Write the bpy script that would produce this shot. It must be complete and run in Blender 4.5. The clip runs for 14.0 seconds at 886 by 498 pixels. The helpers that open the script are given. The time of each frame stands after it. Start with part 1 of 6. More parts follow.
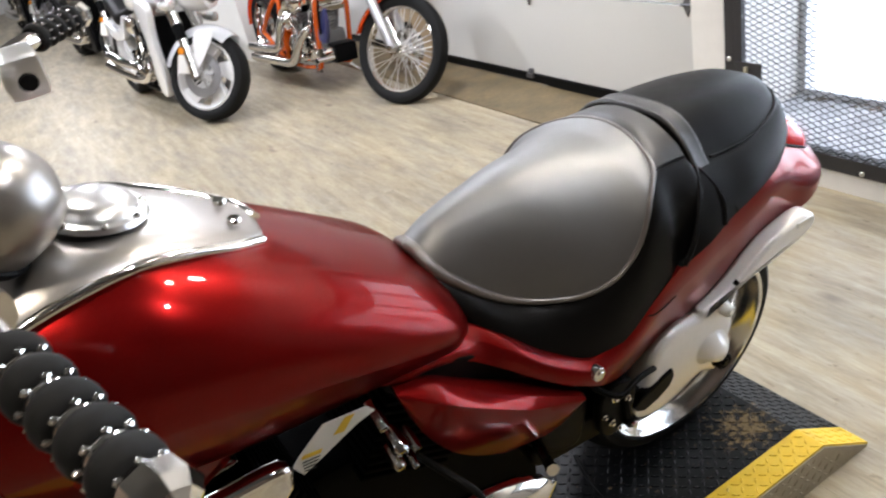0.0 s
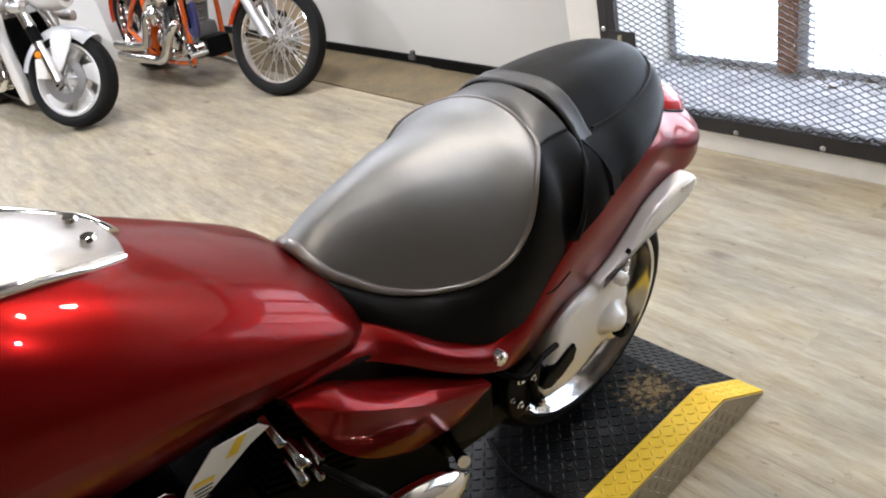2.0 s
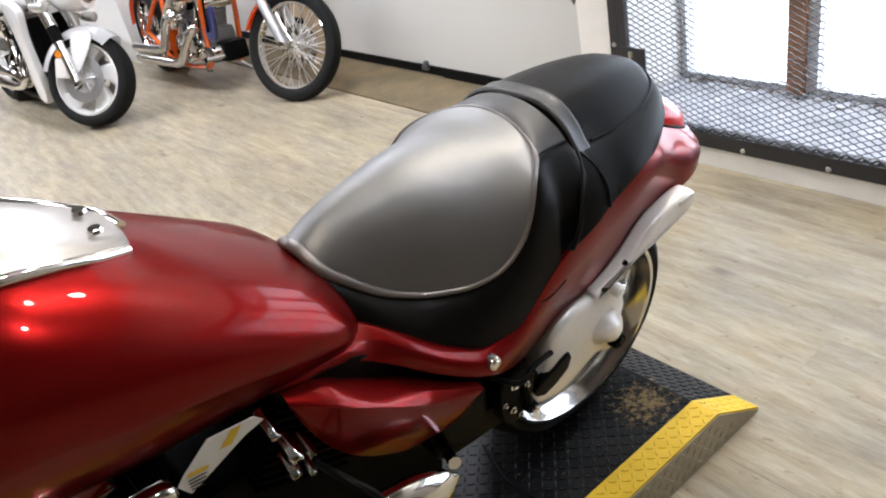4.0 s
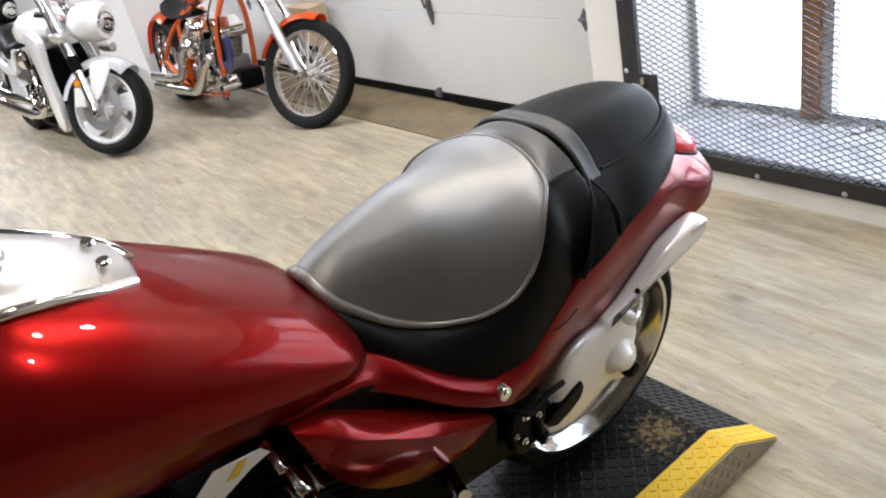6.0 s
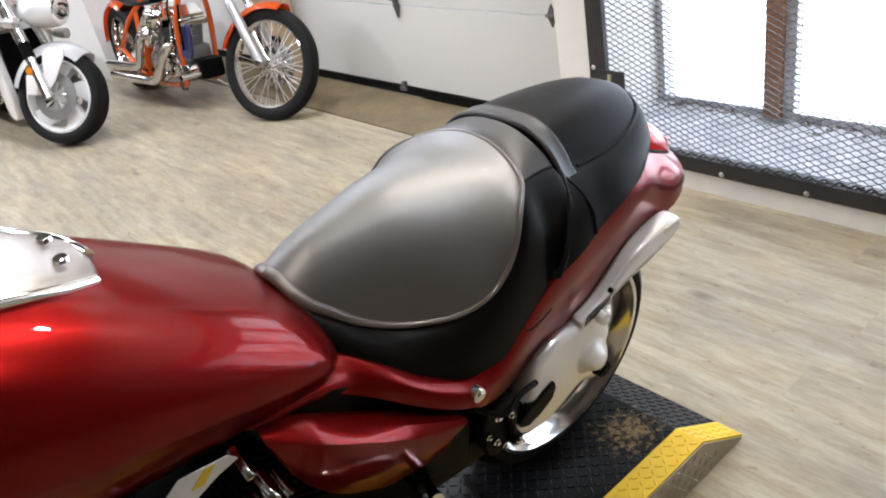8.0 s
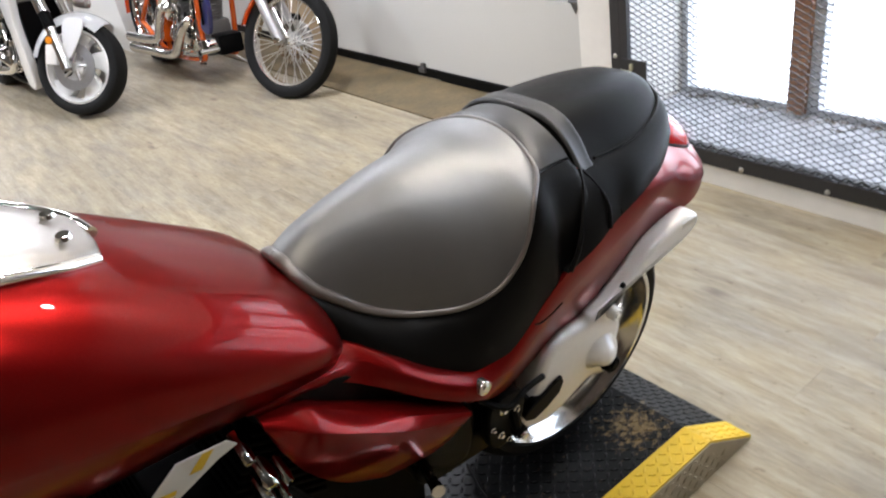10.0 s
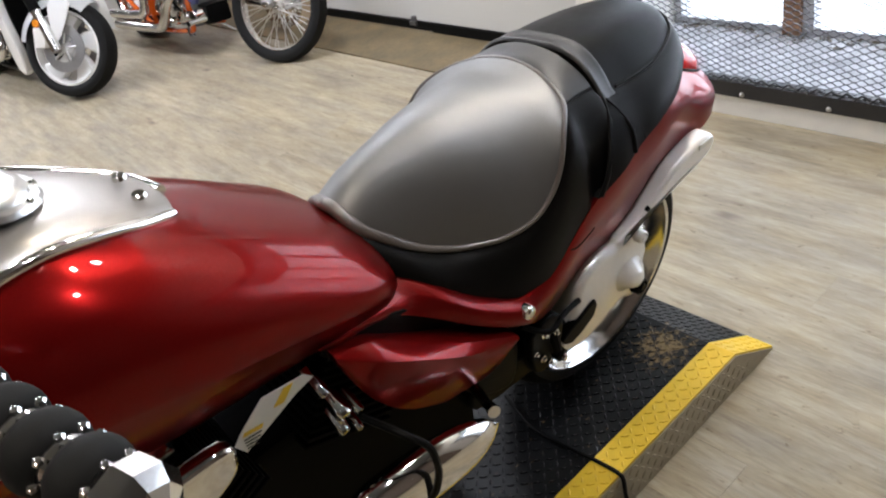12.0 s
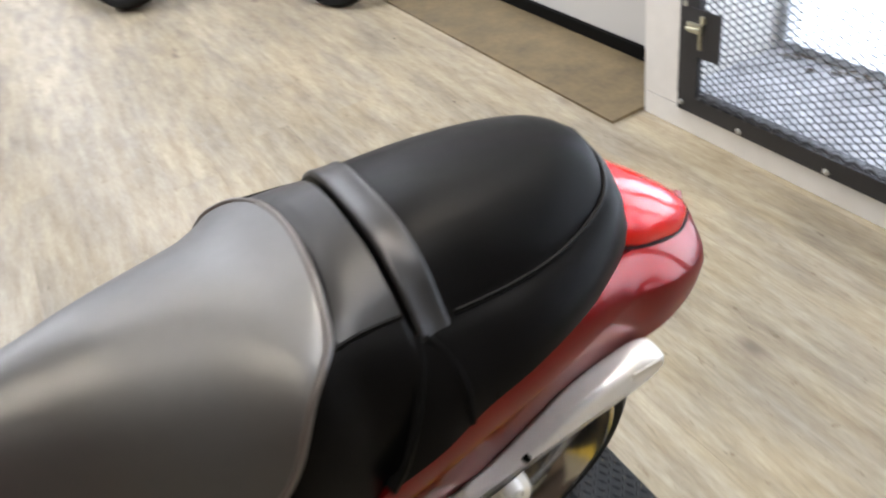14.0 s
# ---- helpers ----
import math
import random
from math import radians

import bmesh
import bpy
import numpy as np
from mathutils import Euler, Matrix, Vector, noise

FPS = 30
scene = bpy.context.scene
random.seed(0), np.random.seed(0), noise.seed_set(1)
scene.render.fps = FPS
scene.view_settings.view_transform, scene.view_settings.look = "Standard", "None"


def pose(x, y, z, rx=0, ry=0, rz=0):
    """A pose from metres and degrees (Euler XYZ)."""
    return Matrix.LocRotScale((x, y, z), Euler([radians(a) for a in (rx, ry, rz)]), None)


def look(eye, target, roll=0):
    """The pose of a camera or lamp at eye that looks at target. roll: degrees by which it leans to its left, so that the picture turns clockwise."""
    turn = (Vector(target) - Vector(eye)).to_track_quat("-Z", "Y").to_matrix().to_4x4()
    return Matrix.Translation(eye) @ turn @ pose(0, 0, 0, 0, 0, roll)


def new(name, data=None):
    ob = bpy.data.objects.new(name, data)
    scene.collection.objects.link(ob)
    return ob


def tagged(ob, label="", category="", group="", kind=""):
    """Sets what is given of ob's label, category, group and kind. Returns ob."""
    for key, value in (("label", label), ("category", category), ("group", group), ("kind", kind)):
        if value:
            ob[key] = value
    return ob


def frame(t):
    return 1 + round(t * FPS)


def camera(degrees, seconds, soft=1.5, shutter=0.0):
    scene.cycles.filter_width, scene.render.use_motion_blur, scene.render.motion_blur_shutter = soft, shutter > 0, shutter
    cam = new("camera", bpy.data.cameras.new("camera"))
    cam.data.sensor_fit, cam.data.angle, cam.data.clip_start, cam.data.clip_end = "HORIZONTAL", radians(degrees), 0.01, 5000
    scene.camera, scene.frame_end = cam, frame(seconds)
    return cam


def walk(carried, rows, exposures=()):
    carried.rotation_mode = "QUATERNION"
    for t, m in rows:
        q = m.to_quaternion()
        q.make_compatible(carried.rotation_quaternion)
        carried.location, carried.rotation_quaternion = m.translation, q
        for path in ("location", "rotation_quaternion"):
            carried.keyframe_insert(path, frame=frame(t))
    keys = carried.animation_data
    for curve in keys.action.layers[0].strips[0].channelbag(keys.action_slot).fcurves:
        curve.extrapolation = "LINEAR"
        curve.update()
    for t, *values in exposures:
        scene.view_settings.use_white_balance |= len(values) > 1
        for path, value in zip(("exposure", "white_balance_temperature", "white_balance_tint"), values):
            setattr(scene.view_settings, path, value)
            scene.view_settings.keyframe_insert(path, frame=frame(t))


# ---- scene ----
cam = camera(60.0, 14.0, soft=2.0, shutter=0.4)
PATH = [
    (0, (-0.989, -1.026, 1.504), (-0.22, 0.562, 0.563), -13.0),
    (0.5, (-0.951, -1.029, 1.51), (-0.078, 0.515, 0.586), -14.4),
    (1, (-0.926, -1.014, 1.487), (-0.031, 0.501, 0.537), -15.1),
    (1.5, (-0.932, -0.992, 1.481), (-0.005, 0.466, 0.473), -14.3),
    (2, (-0.944, -0.993, 1.482), (0.008, 0.435, 0.455), -14.5),
    (2.5, (-0.948, -1.004, 1.482), (-0.001, 0.433, 0.464), -13.9),
    (3, (-0.939, -1.01, 1.481), (0.025, 0.413, 0.458), -13.1),
    (3.5, (-0.944, -1.032, 1.487), (0.018, 0.41, 0.489), -13.3),
    (3.7, (-0.947, -1.03, 1.485), (0.006, 0.414, 0.481), -13.1),
    (5.8, (-0.938, -1.028, 1.485), (-0.01, 0.477, 0.55), -13.1),
    (6, (-0.933, -1.028, 1.486), (0.01, 0.467, 0.55), -13.5),
    (6.5, (-0.931, -1.016, 1.48), (0.023, 0.452, 0.513), -13.3),
    (7, (-0.94, -1.005, 1.485), (0.036, 0.449, 0.52), -13.0),
    (7.5, (-0.938, -0.998, 1.483), (0.066, 0.436, 0.515), -12.6),
    (9.8, (-0.905, -0.972, 1.478), (0.083, 0.461, 0.495), -8.3),
    (10, (-0.912, -0.975, 1.477), (0.056, 0.461, 0.477), -10.2),
    (10.5, (-0.924, -0.995, 1.466), (0.039, 0.435, 0.453), -15.1),
    (11, (-0.918, -0.989, 1.458), (0.017, 0.443, 0.421), -13.6),
    (11.5, (-0.979, -0.991, 1.507), (0.002, 0.445, 0.521), -13.4),
    (12, (-1.01, -0.984, 1.495), (-0.087, 0.412, 0.399), -15.2),
    (12.2, (-0.955, -1.009, 1.488), (-0.094, 0.458, 0.436), -11.2),
    (12.4, (-0.876, -1.039, 1.514), (-0.087, 0.555, 0.599), -6.4),
    (12.5, (-0.845, -1.058, 1.532), (-0.077, 0.568, 0.656), -2.5),
    (12.6, (-0.824, -1.064, 1.543), (-0.095, 0.565, 0.64), -1.2),
    (12.8, (-0.797, -1.037, 1.543), (-0.164, 0.592, 0.571), -4.0),
    (13, (-0.758, -0.976, 1.499), (-0.107, 0.629, 0.5), -8.7),
    (13.2, (-0.685, -0.887, 1.481), (0.01, 0.704, 0.489), -8.0),
    (13.5, (-0.563, -0.732, 1.478), (0.143, 0.764, 0.354), -10.9),
    (13.7, (-0.468, -0.703, 1.471), (0.265, 0.673, 0.218), -10.9),
    (13.8, (-0.411, -0.697, 1.468), (0.328, 0.685, 0.226), -10.2),
    (14, (-0.272, -0.703, 1.446), (0.358, 0.765, 0.242), -10.7),
]
walk(cam, [(t, look(eye, target, roll)) for t, eye, target, roll in PATH],
     exposures=((0, 0.0), (7.5, -0.05), (10.0, -0.12), (11.5, -0.15), (12.0, -0.22), (12.6, 0.03), (13.0, -0.04), (14.0, -0.08)))

# ---- light ----
world = bpy.data.worlds.new("world")
scene.world = world
world.use_nodes = True
sky = world.node_tree.nodes.new("ShaderNodeTexSky")
sky.sky_type, sky.sun_disc = "NISHITA", False
sky.sun_elevation, sky.sun_rotation = radians(35), radians(60)
world.node_tree.nodes["Background"].inputs["Strength"].default_value = 0.12
world.node_tree.links.new(sky.outputs[0], world.node_tree.nodes["Background"].inputs["Color"])


def area_lamp(name, m, size_x, size_y, power, colour):
    data = bpy.data.lights.new(name, "AREA")
    data.shape, data.size, data.size_y, data.energy, data.color = "RECTANGLE", size_x, size_y, power, colour
    ob = new(name, data)
    ob.matrix_world = m
    return ob


# daylight in the window's opening
area_lamp("window_daylight", look((2.12, 0.2, 1.15), (0.0, 0.2, 0.75)), 1.8, 1.9, 30, (0.80, 0.90, 1.0))
# unseen ceiling lamps: round spots near the platform, fill strips added down the hall
WARM, COOL = (1.0, 0.90, 0.78), (0.95, 0.98, 1.08)
# the first two spots are added to light the seat and floor
SPOTS = ((1.1, 0.25, 9, COOL), (1.15, 1.3, 5, COOL), (-0.55, 1.2, 8, COOL), (0.60, -0.1, 18, WARM), (0.25, -1.15, 20, COOL), (-1.8, -0.75, 24, WARM), (-2.6, 6.3, 175, COOL))
FILL_TUBES = ((0.95, 2.95, 68), (-1.5, 2.5, 16), (0.2, 5.6, 54), (-1.9, 4.9, 36), (-0.6, 9.0, 60), (-2.6, 9.5, 45), (-0.4, 13.5, 55))
LAMP_WHITE = (0.92, 0.96, 1.10)


# ---- materials ----
def nodes_of(name):
    m = bpy.data.materials.new(name)
    m.use_nodes = True
    return m, m.node_tree, m.node_tree.nodes["Principled BSDF"]


def wire(tree, a, b):
    tree.links.new(a, b)


def texco(tree, scale=(1, 1, 1), kind="Object"):
    co = tree.nodes.new("ShaderNodeTexCoord")
    mp = tree.nodes.new("ShaderNodeMapping")
    mp.inputs["Scale"].default_value = scale
    wire(tree, co.outputs[kind], mp.inputs["Vector"])
    return mp.outputs["Vector"]


def noise_of(tree, vec, scale, detail=4.0, rough=0.55):
    n = tree.nodes.new("ShaderNodeTexNoise")
    n.inputs["Scale"].default_value, n.inputs["Detail"].default_value, n.inputs["Roughness"].default_value = scale, detail, rough
    wire(tree, vec, n.inputs["Vector"])
    return n.outputs["Fac"]


def ramp_of(tree, fac, stops):
    r = tree.nodes.new("ShaderNodeValToRGB")
    while len(r.color_ramp.elements) < len(stops):
        r.color_ramp.elements.new(0.5)
    for e, (pos, col) in zip(r.color_ramp.elements, stops):
        e.position, e.color = pos, (*col, 1) if len(col) == 3 else col
    wire(tree, fac, r.inputs["Fac"])
    return r.outputs["Color"]


def mix_of(tree, fac, a, b, kind="MIX"):
    m = tree.nodes.new("ShaderNodeMix")
    m.data_type, m.blend_type = "RGBA", kind
    for sock, val in ((m.inputs["Factor"], fac), (m.inputs["A"], a), (m.inputs["B"], b)):
        if isinstance(val, (int, float)):
            sock.default_value = val
        elif isinstance(val, tuple):
            sock.default_value = (*val, 1)
        else:
            wire(tree, val, sock)
    return m.outputs["Result"]


def bump_of(tree, bsdf, height, strength, distance):
    b = tree.nodes.new("ShaderNodeBump")
    b.inputs["Strength"].default_value, b.inputs["Distance"].default_value = strength, distance
    wire(tree, height, b.inputs["Height"])
    wire(tree, b.outputs["Normal"], bsdf.inputs["Normal"])


def surface(name, colour, rough, metal=0.0, vary=0.12, grain=40.0, bump=0.15, depth=0.0006, coat=0.0, blotch=3.0, coat_rough=0.03, gloss=0.5):
    """A painted, cast or moulded surface: colour with blotches and fine grain, uneven gloss, slight relief."""
    m, t, b = nodes_of(name)
    co = texco(t)
    big, fine = noise_of(t, co, blotch, 3), noise_of(t, co, grain, 5)
    dark = tuple(c * (1 - vary) for c in colour)
    light = tuple(min(1.0, c * (1 + vary)) for c in colour)
    wire(t, mix_of(t, 0.35, ramp_of(t, big, ((0.3, dark), (0.7, light))), ramp_of(t, fine, ((0.3, dark), (0.7, light)))), b.inputs["Base Color"])
    rr = t.nodes.new("ShaderNodeMapRange")
    rr.inputs["To Min"].default_value, rr.inputs["To Max"].default_value = max(0.0, rough * 0.8), min(1.0, rough * 1.25)
    wire(t, big, rr.inputs["Value"])
    wire(t, rr.outputs["Result"], b.inputs["Roughness"])
    b.inputs["Metallic"].default_value, b.inputs["Coat Weight"].default_value, b.inputs["Coat Roughness"].default_value = metal, coat, coat_rough
    b.inputs["Specular IOR Level"].default_value = gloss
    if bump:
        bump_of(t, b, fine, bump, depth)
    return m


def plank_material(name):
    """Weathered oak vinyl: tan, straw and grey streaks along the board, knots, worn sheen."""
    m, t, b = nodes_of(name)
    info = t.nodes.new("ShaderNodeObjectInfo")
    isl = t.nodes.new("ShaderNodeNewGeometry")
    add = t.nodes.new("ShaderNodeMath")
    wire(t, info.outputs["Random"], add.inputs[0])
    wire(t, isl.outputs["Random Per Island"], add.inputs[1])
    off = t.nodes.new("ShaderNodeVectorMath")
    off.operation = "SCALE"
    off.inputs[0].default_value = (0.03, 0.5, 0.0)
    wire(t, add.outputs[0], off.inputs["Scale"])
    geo = t.nodes.new("ShaderNodeNewGeometry")
    pos = t.nodes.new("ShaderNodeVectorMath")
    wire(t, geo.outputs["Position"], pos.inputs[0])
    wire(t, off.outputs[0], pos.inputs[1])

    def stretched(scale):
        mp = t.nodes.new("ShaderNodeMapping")
        mp.inputs["Scale"].default_value = scale
        wire(t, pos.outputs[0], mp.inputs["Vector"])
        return mp.outputs[0]

    along = stretched((1.0, 0.13, 1.0))
    streak = noise_of(t, along, 22, 7, 0.66)
    fine = noise_of(t, along, 150, 4)
    cloud = noise_of(t, stretched((1.0, 0.30, 1.0)), 6.5, 6, 0.62)
    wide = noise_of(t, stretched((1.0, 0.22, 1.0)), 2.6, 4, 0.55)
    base = ramp_of(t, streak, ((0.28, (0.248, 0.197, 0.122)), (0.48, (0.358, 0.304, 0.208)), (0.70, (0.468, 0.416, 0.308))))
    grey = ramp_of(t, streak, ((0.25, (0.146, 0.126, 0.099)), (0.75, (0.345, 0.316, 0.268))))
    col = mix_of(t, ramp_of(t, cloud, ((0.42, (0, 0, 0)), (0.66, (0.72, 0.72, 0.72)))), base, grey)
    col = mix_of(t, 1.0, col, ramp_of(t, wide, ((0.32, (0.80, 0.79, 0.79)), (0.66, (1.08, 1.08, 1.06)))), "MULTIPLY")
    tone = ramp_of(t, add.outputs[0], ((0.0, (0.975, 0.975, 0.975)), (1.0, (1.015, 1.015, 1.015))))
    col = mix_of(t, 1.0, col, tone, "MULTIPLY")
    col = mix_of(t, 1.0, col, ramp_of(t, fine, ((0.30, (0.84, 0.83, 0.81)), (0.60, (1.04, 1.04, 1.04)))), "MULTIPLY")
    spot = noise_of(t, stretched((1.0, 0.5, 1.0)), 34, 3, 0.7)
    col = mix_of(t, 1.0, col, ramp_of(t, spot, ((0.28, (0.62, 0.57, 0.50)), (0.38, (1, 1, 1)))), "MULTIPLY")
    vor = t.nodes.new("ShaderNodeTexVoronoi")
    vor.inputs["Scale"].default_value = 1.0
    wire(t, stretched((3.2, 1.5, 1.0)), vor.inputs["Vector"])
    knot = ramp_of(t, vor.outputs["Distance"], ((0.03, (0.85, 0.85, 0.85)), (0.10, (0, 0, 0))))
    col = mix_of(t, knot, col, (0.13, 0.095, 0.07))
    wire(t, col, b.inputs["Base Color"])
    rr = t.nodes.new("ShaderNodeMapRange")
    rr.inputs["To Min"].default_value, rr.inputs["To Max"].default_value = 0.30, 0.50
    wire(t, cloud, rr.inputs["Value"])
    wire(t, rr.outputs["Result"], b.inputs["Roughness"])
    bump_of(t, b, mix_of(t, 0.4, streak, fine), 0.25, 0.0012)
    return m


def vinyl(name, colour, rough, gloss=0.5, ior=None):
    m, t, b = nodes_of(name)
    co = texco(t)
    vor = t.nodes.new("ShaderNodeTexVoronoi")
    vor.inputs["Scale"].default_value = 520
    wire(t, co, vor.inputs["Vector"])
    big, mid = noise_of(t, co, 5, 3), noise_of(t, co, 60, 4)
    wire(t, ramp_of(t, big, ((0.3, tuple(c * 0.85 for c in colour)), (0.7, tuple(c * 1.2 for c in colour)))), b.inputs["Base Color"])
    rr = t.nodes.new("ShaderNodeMapRange")
    rr.inputs["To Min"].default_value, rr.inputs["To Max"].default_value = rough * 0.9, rough * 1.15
    wire(t, mid, rr.inputs["Value"])
    wire(t, rr.outputs["Result"], b.inputs["Roughness"])
    b.inputs["Specular IOR Level"].default_value, b.inputs["IOR"].default_value = gloss, ior or 1.5 + 0.3 * gloss
    bump_of(t, b, vor.outputs["Distance"], 0.12, 0.0004)
    return m


def glow(name, colour, strength):
    m, t, b = nodes_of(name)
    b.inputs["Base Color"].default_value = (*colour, 1)
    b.inputs["Emission Color"].default_value, b.inputs["Emission Strength"].default_value = (*colour, 1), strength
    return m


def glass(name, colour=(1, 1, 1), rough=0.0):
    m, t, b = nodes_of(name)
    b.inputs["Base Color"].default_value = (*colour, 1)
    b.inputs["Transmission Weight"].default_value, b.inputs["Roughness"].default_value, b.inputs["IOR"].default_value = 1.0, rough, 1.45
    return m


def candy_red():
    m, t, b = nodes_of("candy_red_paint")
    co = texco(t)
    flake = noise_of(t, co, 900, 2)
    big = noise_of(t, co, 2.5, 3)
    wire(t, mix_of(t, 0.3, ramp_of(t, big, ((0.3, (0.155, 0.0036, 0.0035)), (0.7, (0.180, 0.0048, 0.0043)))), ramp_of(t, flake, ((0.35, (0.115, 0.0026, 0.0030)), (0.65, (0.205, 0.0068, 0.006))))), b.inputs["Base Color"])
    b.inputs["Metallic"].default_value, b.inputs["Roughness"].default_value = 0.74, 0.29
    b.inputs["Specular Tint"].default_value = (0.55, 0.04, 0.04, 1)
    b.inputs["Coat Weight"].default_value, b.inputs["Coat Roughness"].default_value, b.inputs["Coat IOR"].default_value = 0.42, 0.02, 1.43
    bump_of(t, b, noise_of(t, co, 14, 2), 0.02, 0.002)
    return m


RED = candy_red()
CHROME = surface("chrome", (0.82, 0.80, 0.77), 0.07, 1.0, 0.05, 30, 0.03, 0.0004)
SATIN_CHROME = surface("satin_chrome", (0.70, 0.69, 0.67), 0.28, 1.0, 0.05, 30, 0.03, 0.0004)
BRUSHED = surface("brushed_steel_console", (0.38, 0.36, 0.335), 0.30, 0.9, 0.06, 200, 0.05, 0.0003)
ALLOY = surface("polished_alloy", (0.72, 0.71, 0.69), 0.16, 1.0, 0.06, 60, 0.04, 0.0004)
SILVER = surface("polished_silver_casting", (0.88, 0.86, 0.82), 0.30, 0.18, 0.05, 90, 0.06, 0.0005, coat=0.5)
SEAT_BLACK = vinyl("black_seat_vinyl", (0.0030, 0.0028, 0.0027), 0.43, 0.10)
SEAT_PANEL = vinyl("smooth_seat_panel_vinyl", (0.0070, 0.0071, 0.0082), 0.49, 0.8, 2.15)
STRAP_GREY = vinyl("worn_strap_vinyl", (0.012, 0.0115, 0.011), 0.42, 0.45, 1.66)
BAND_BLACK = vinyl("smooth_band_vinyl", (0.009, 0.0088, 0.0088), 0.42, 0.45, 1.66)
PIPING = vinyl("seat_piping", (0.085, 0.072, 0.064), 0.32, 0.7)
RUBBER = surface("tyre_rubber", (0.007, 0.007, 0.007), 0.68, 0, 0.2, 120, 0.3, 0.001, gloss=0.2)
BLACK_METAL = surface("black_powder_coat", (0.003, 0.003, 0.0032), 0.40, 0, 0.2, 200, 0.15, 0.0004, gloss=0.05)
BLACK_PLASTIC = surface("black_plastic", (0.004, 0.004, 0.004), 0.48, 0, 0.2, 250, 0.15, 0.0004, gloss=0.08)
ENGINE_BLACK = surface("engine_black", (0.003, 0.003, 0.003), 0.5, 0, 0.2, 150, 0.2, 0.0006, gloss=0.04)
CASE_GREY = surface("dull_cast_alloy", (0.20, 0.20, 0.20), 0.4, 0.7, 0.2, 80, 0.15)
DISC_STEEL = surface("brake_disc_steel", (0.45, 0.45, 0.45), 0.32, 0.85, 0.15, 60, 0.1)
DARK_ZINC = surface("dark_zinc", (0.14, 0.14, 0.145), 0.4, 0.6, 0.2, 120, 0.15)
WHITE_PAINT = surface("white_bike_paint", (0.80, 0.80, 0.80), 0.22, 0, 0.02, 60, 0.0, coat=1.0)
ORANGE_PAINT = surface("orange_bike_paint", (0.72, 0.115, 0.012), 0.25, 0.1, 0.05, 60, 0.0, coat=1.0)
NAVY = surface("navy_blue_paint", (0.02, 0.025, 0.12), 0.3, 0, 0.1, 60, 0.0, coat=0.8)
AMBER = surface("amber_lens", (0.75, 0.25, 0.02), 0.15, 0, 0.05, 60, 0.0, coat=0.5)
WALL_WHITE = surface("white_wall_paint", (0.72, 0.71, 0.68), 0.6, 0, 0.04, 60, 0.12, 0.0008, blotch=1.2)
TRIM_WHITE = surface("cream_white_trim_paint", (0.84, 0.83, 0.80), 0.45, 0, 0.08, 14, 0.12, 0.0008)
DOOR_WHITE = surface("off_white_door_paint", (0.645, 0.645, 0.62), 0.45, 0, 0.03, 90, 0.1, 0.0006, blotch=0.8)
WALL_TAN = surface("tan_wall_paint", (0.24, 0.17, 0.115), 0.6, 0, 0.08, 60, 0.12, 0.0008)
UNSEEN_BROWN = surface("unseen_dark_brown_wall", (0.085, 0.062, 0.046), 0.6, 0, 0.08, 60, 0.12, 0.0008)
CEIL_DARK = surface("ceiling_paint", (0.15, 0.15, 0.15), 0.8, 0, 0.05, 30, 0.1)
CAGE_BLACK = surface("black_cage_steel", (0.035, 0.035, 0.038), 0.45, 0.3, 0.25, 120, 0.25, 0.0006)
SCREW = surface("zinc_screw", (0.6, 0.6, 0.58), 0.3, 0.9, 0.1, 200, 0.1)
PLYWOOD = surface("brown_plywood", (0.150, 0.112, 0.058), 0.55, 0, 0.45, 45, 0.25, 0.001, blotch=6)
BROWN_FRAME = surface("brown_window_wood", (0.34, 0.16, 0.075), 0.5, 0, 0.2, 60, 0.2)
WINDOW_METAL = surface("grey_window_metal", (0.58, 0.59, 0.61), 0.4, 0.3, 0.1, 80, 0.1)
SILL_DUST = surface("dusty_concrete_sill", (0.50, 0.50, 0.53), 0.8, 0, 0.42, 30, 0.4, 0.003, blotch=9)
LITTER = surface("dry_leaf_litter", (0.12, 0.095, 0.07), 0.8, 0, 0.4, 80, 0.3)
YELLOW = surface("worn_yellow_safety_paint", (0.70, 0.46, 0.022), 0.5, 0, 0.14, 45, 0.25, 0.0008, blotch=7)
def dusty_plate(name, spot, reach):
    """Black tread plate with a patch of tan dust trodden into it."""
    m = surface(name, (0.0060, 0.0063, 0.0070), 0.42, 0.0, 0.3, 60, 0.25, 0.0008, blotch=8, gloss=0.18)
    t, b = m.node_tree, m.node_tree.nodes["Principled BSDF"]
    plain = b.inputs["Base Color"].links[0].from_socket
    geo = t.nodes.new("ShaderNodeNewGeometry")
    away = t.nodes.new("ShaderNodeMapping")
    away.inputs["Location"].default_value = tuple(-c / r for c, r in zip(spot, reach))
    away.inputs["Scale"].default_value = tuple(1 / r for r in reach)
    wire(t, geo.outputs["Position"], away.inputs["Vector"])
    size = t.nodes.new("ShaderNodeVectorMath")
    size.operation = "LENGTH"
    wire(t, away.outputs[0], size.inputs[0])
    speck = noise_of(t, geo.outputs["Position"], 55, 6, 0.7)
    near = ramp_of(t, size.outputs["Value"], ((0.0, (0.25, 0.25, 0.25)), (1.0, (0, 0, 0))))
    both = mix_of(t, 1.0, speck, near, "ADD")
    mask = ramp_of(t, both, ((0.62, (0, 0, 0)), (0.74, (0.85, 0.85, 0.85))))
    wire(t, mix_of(t, mask, plain, (0.27, 0.185, 0.085)), b.inputs["Base Color"])
    return m


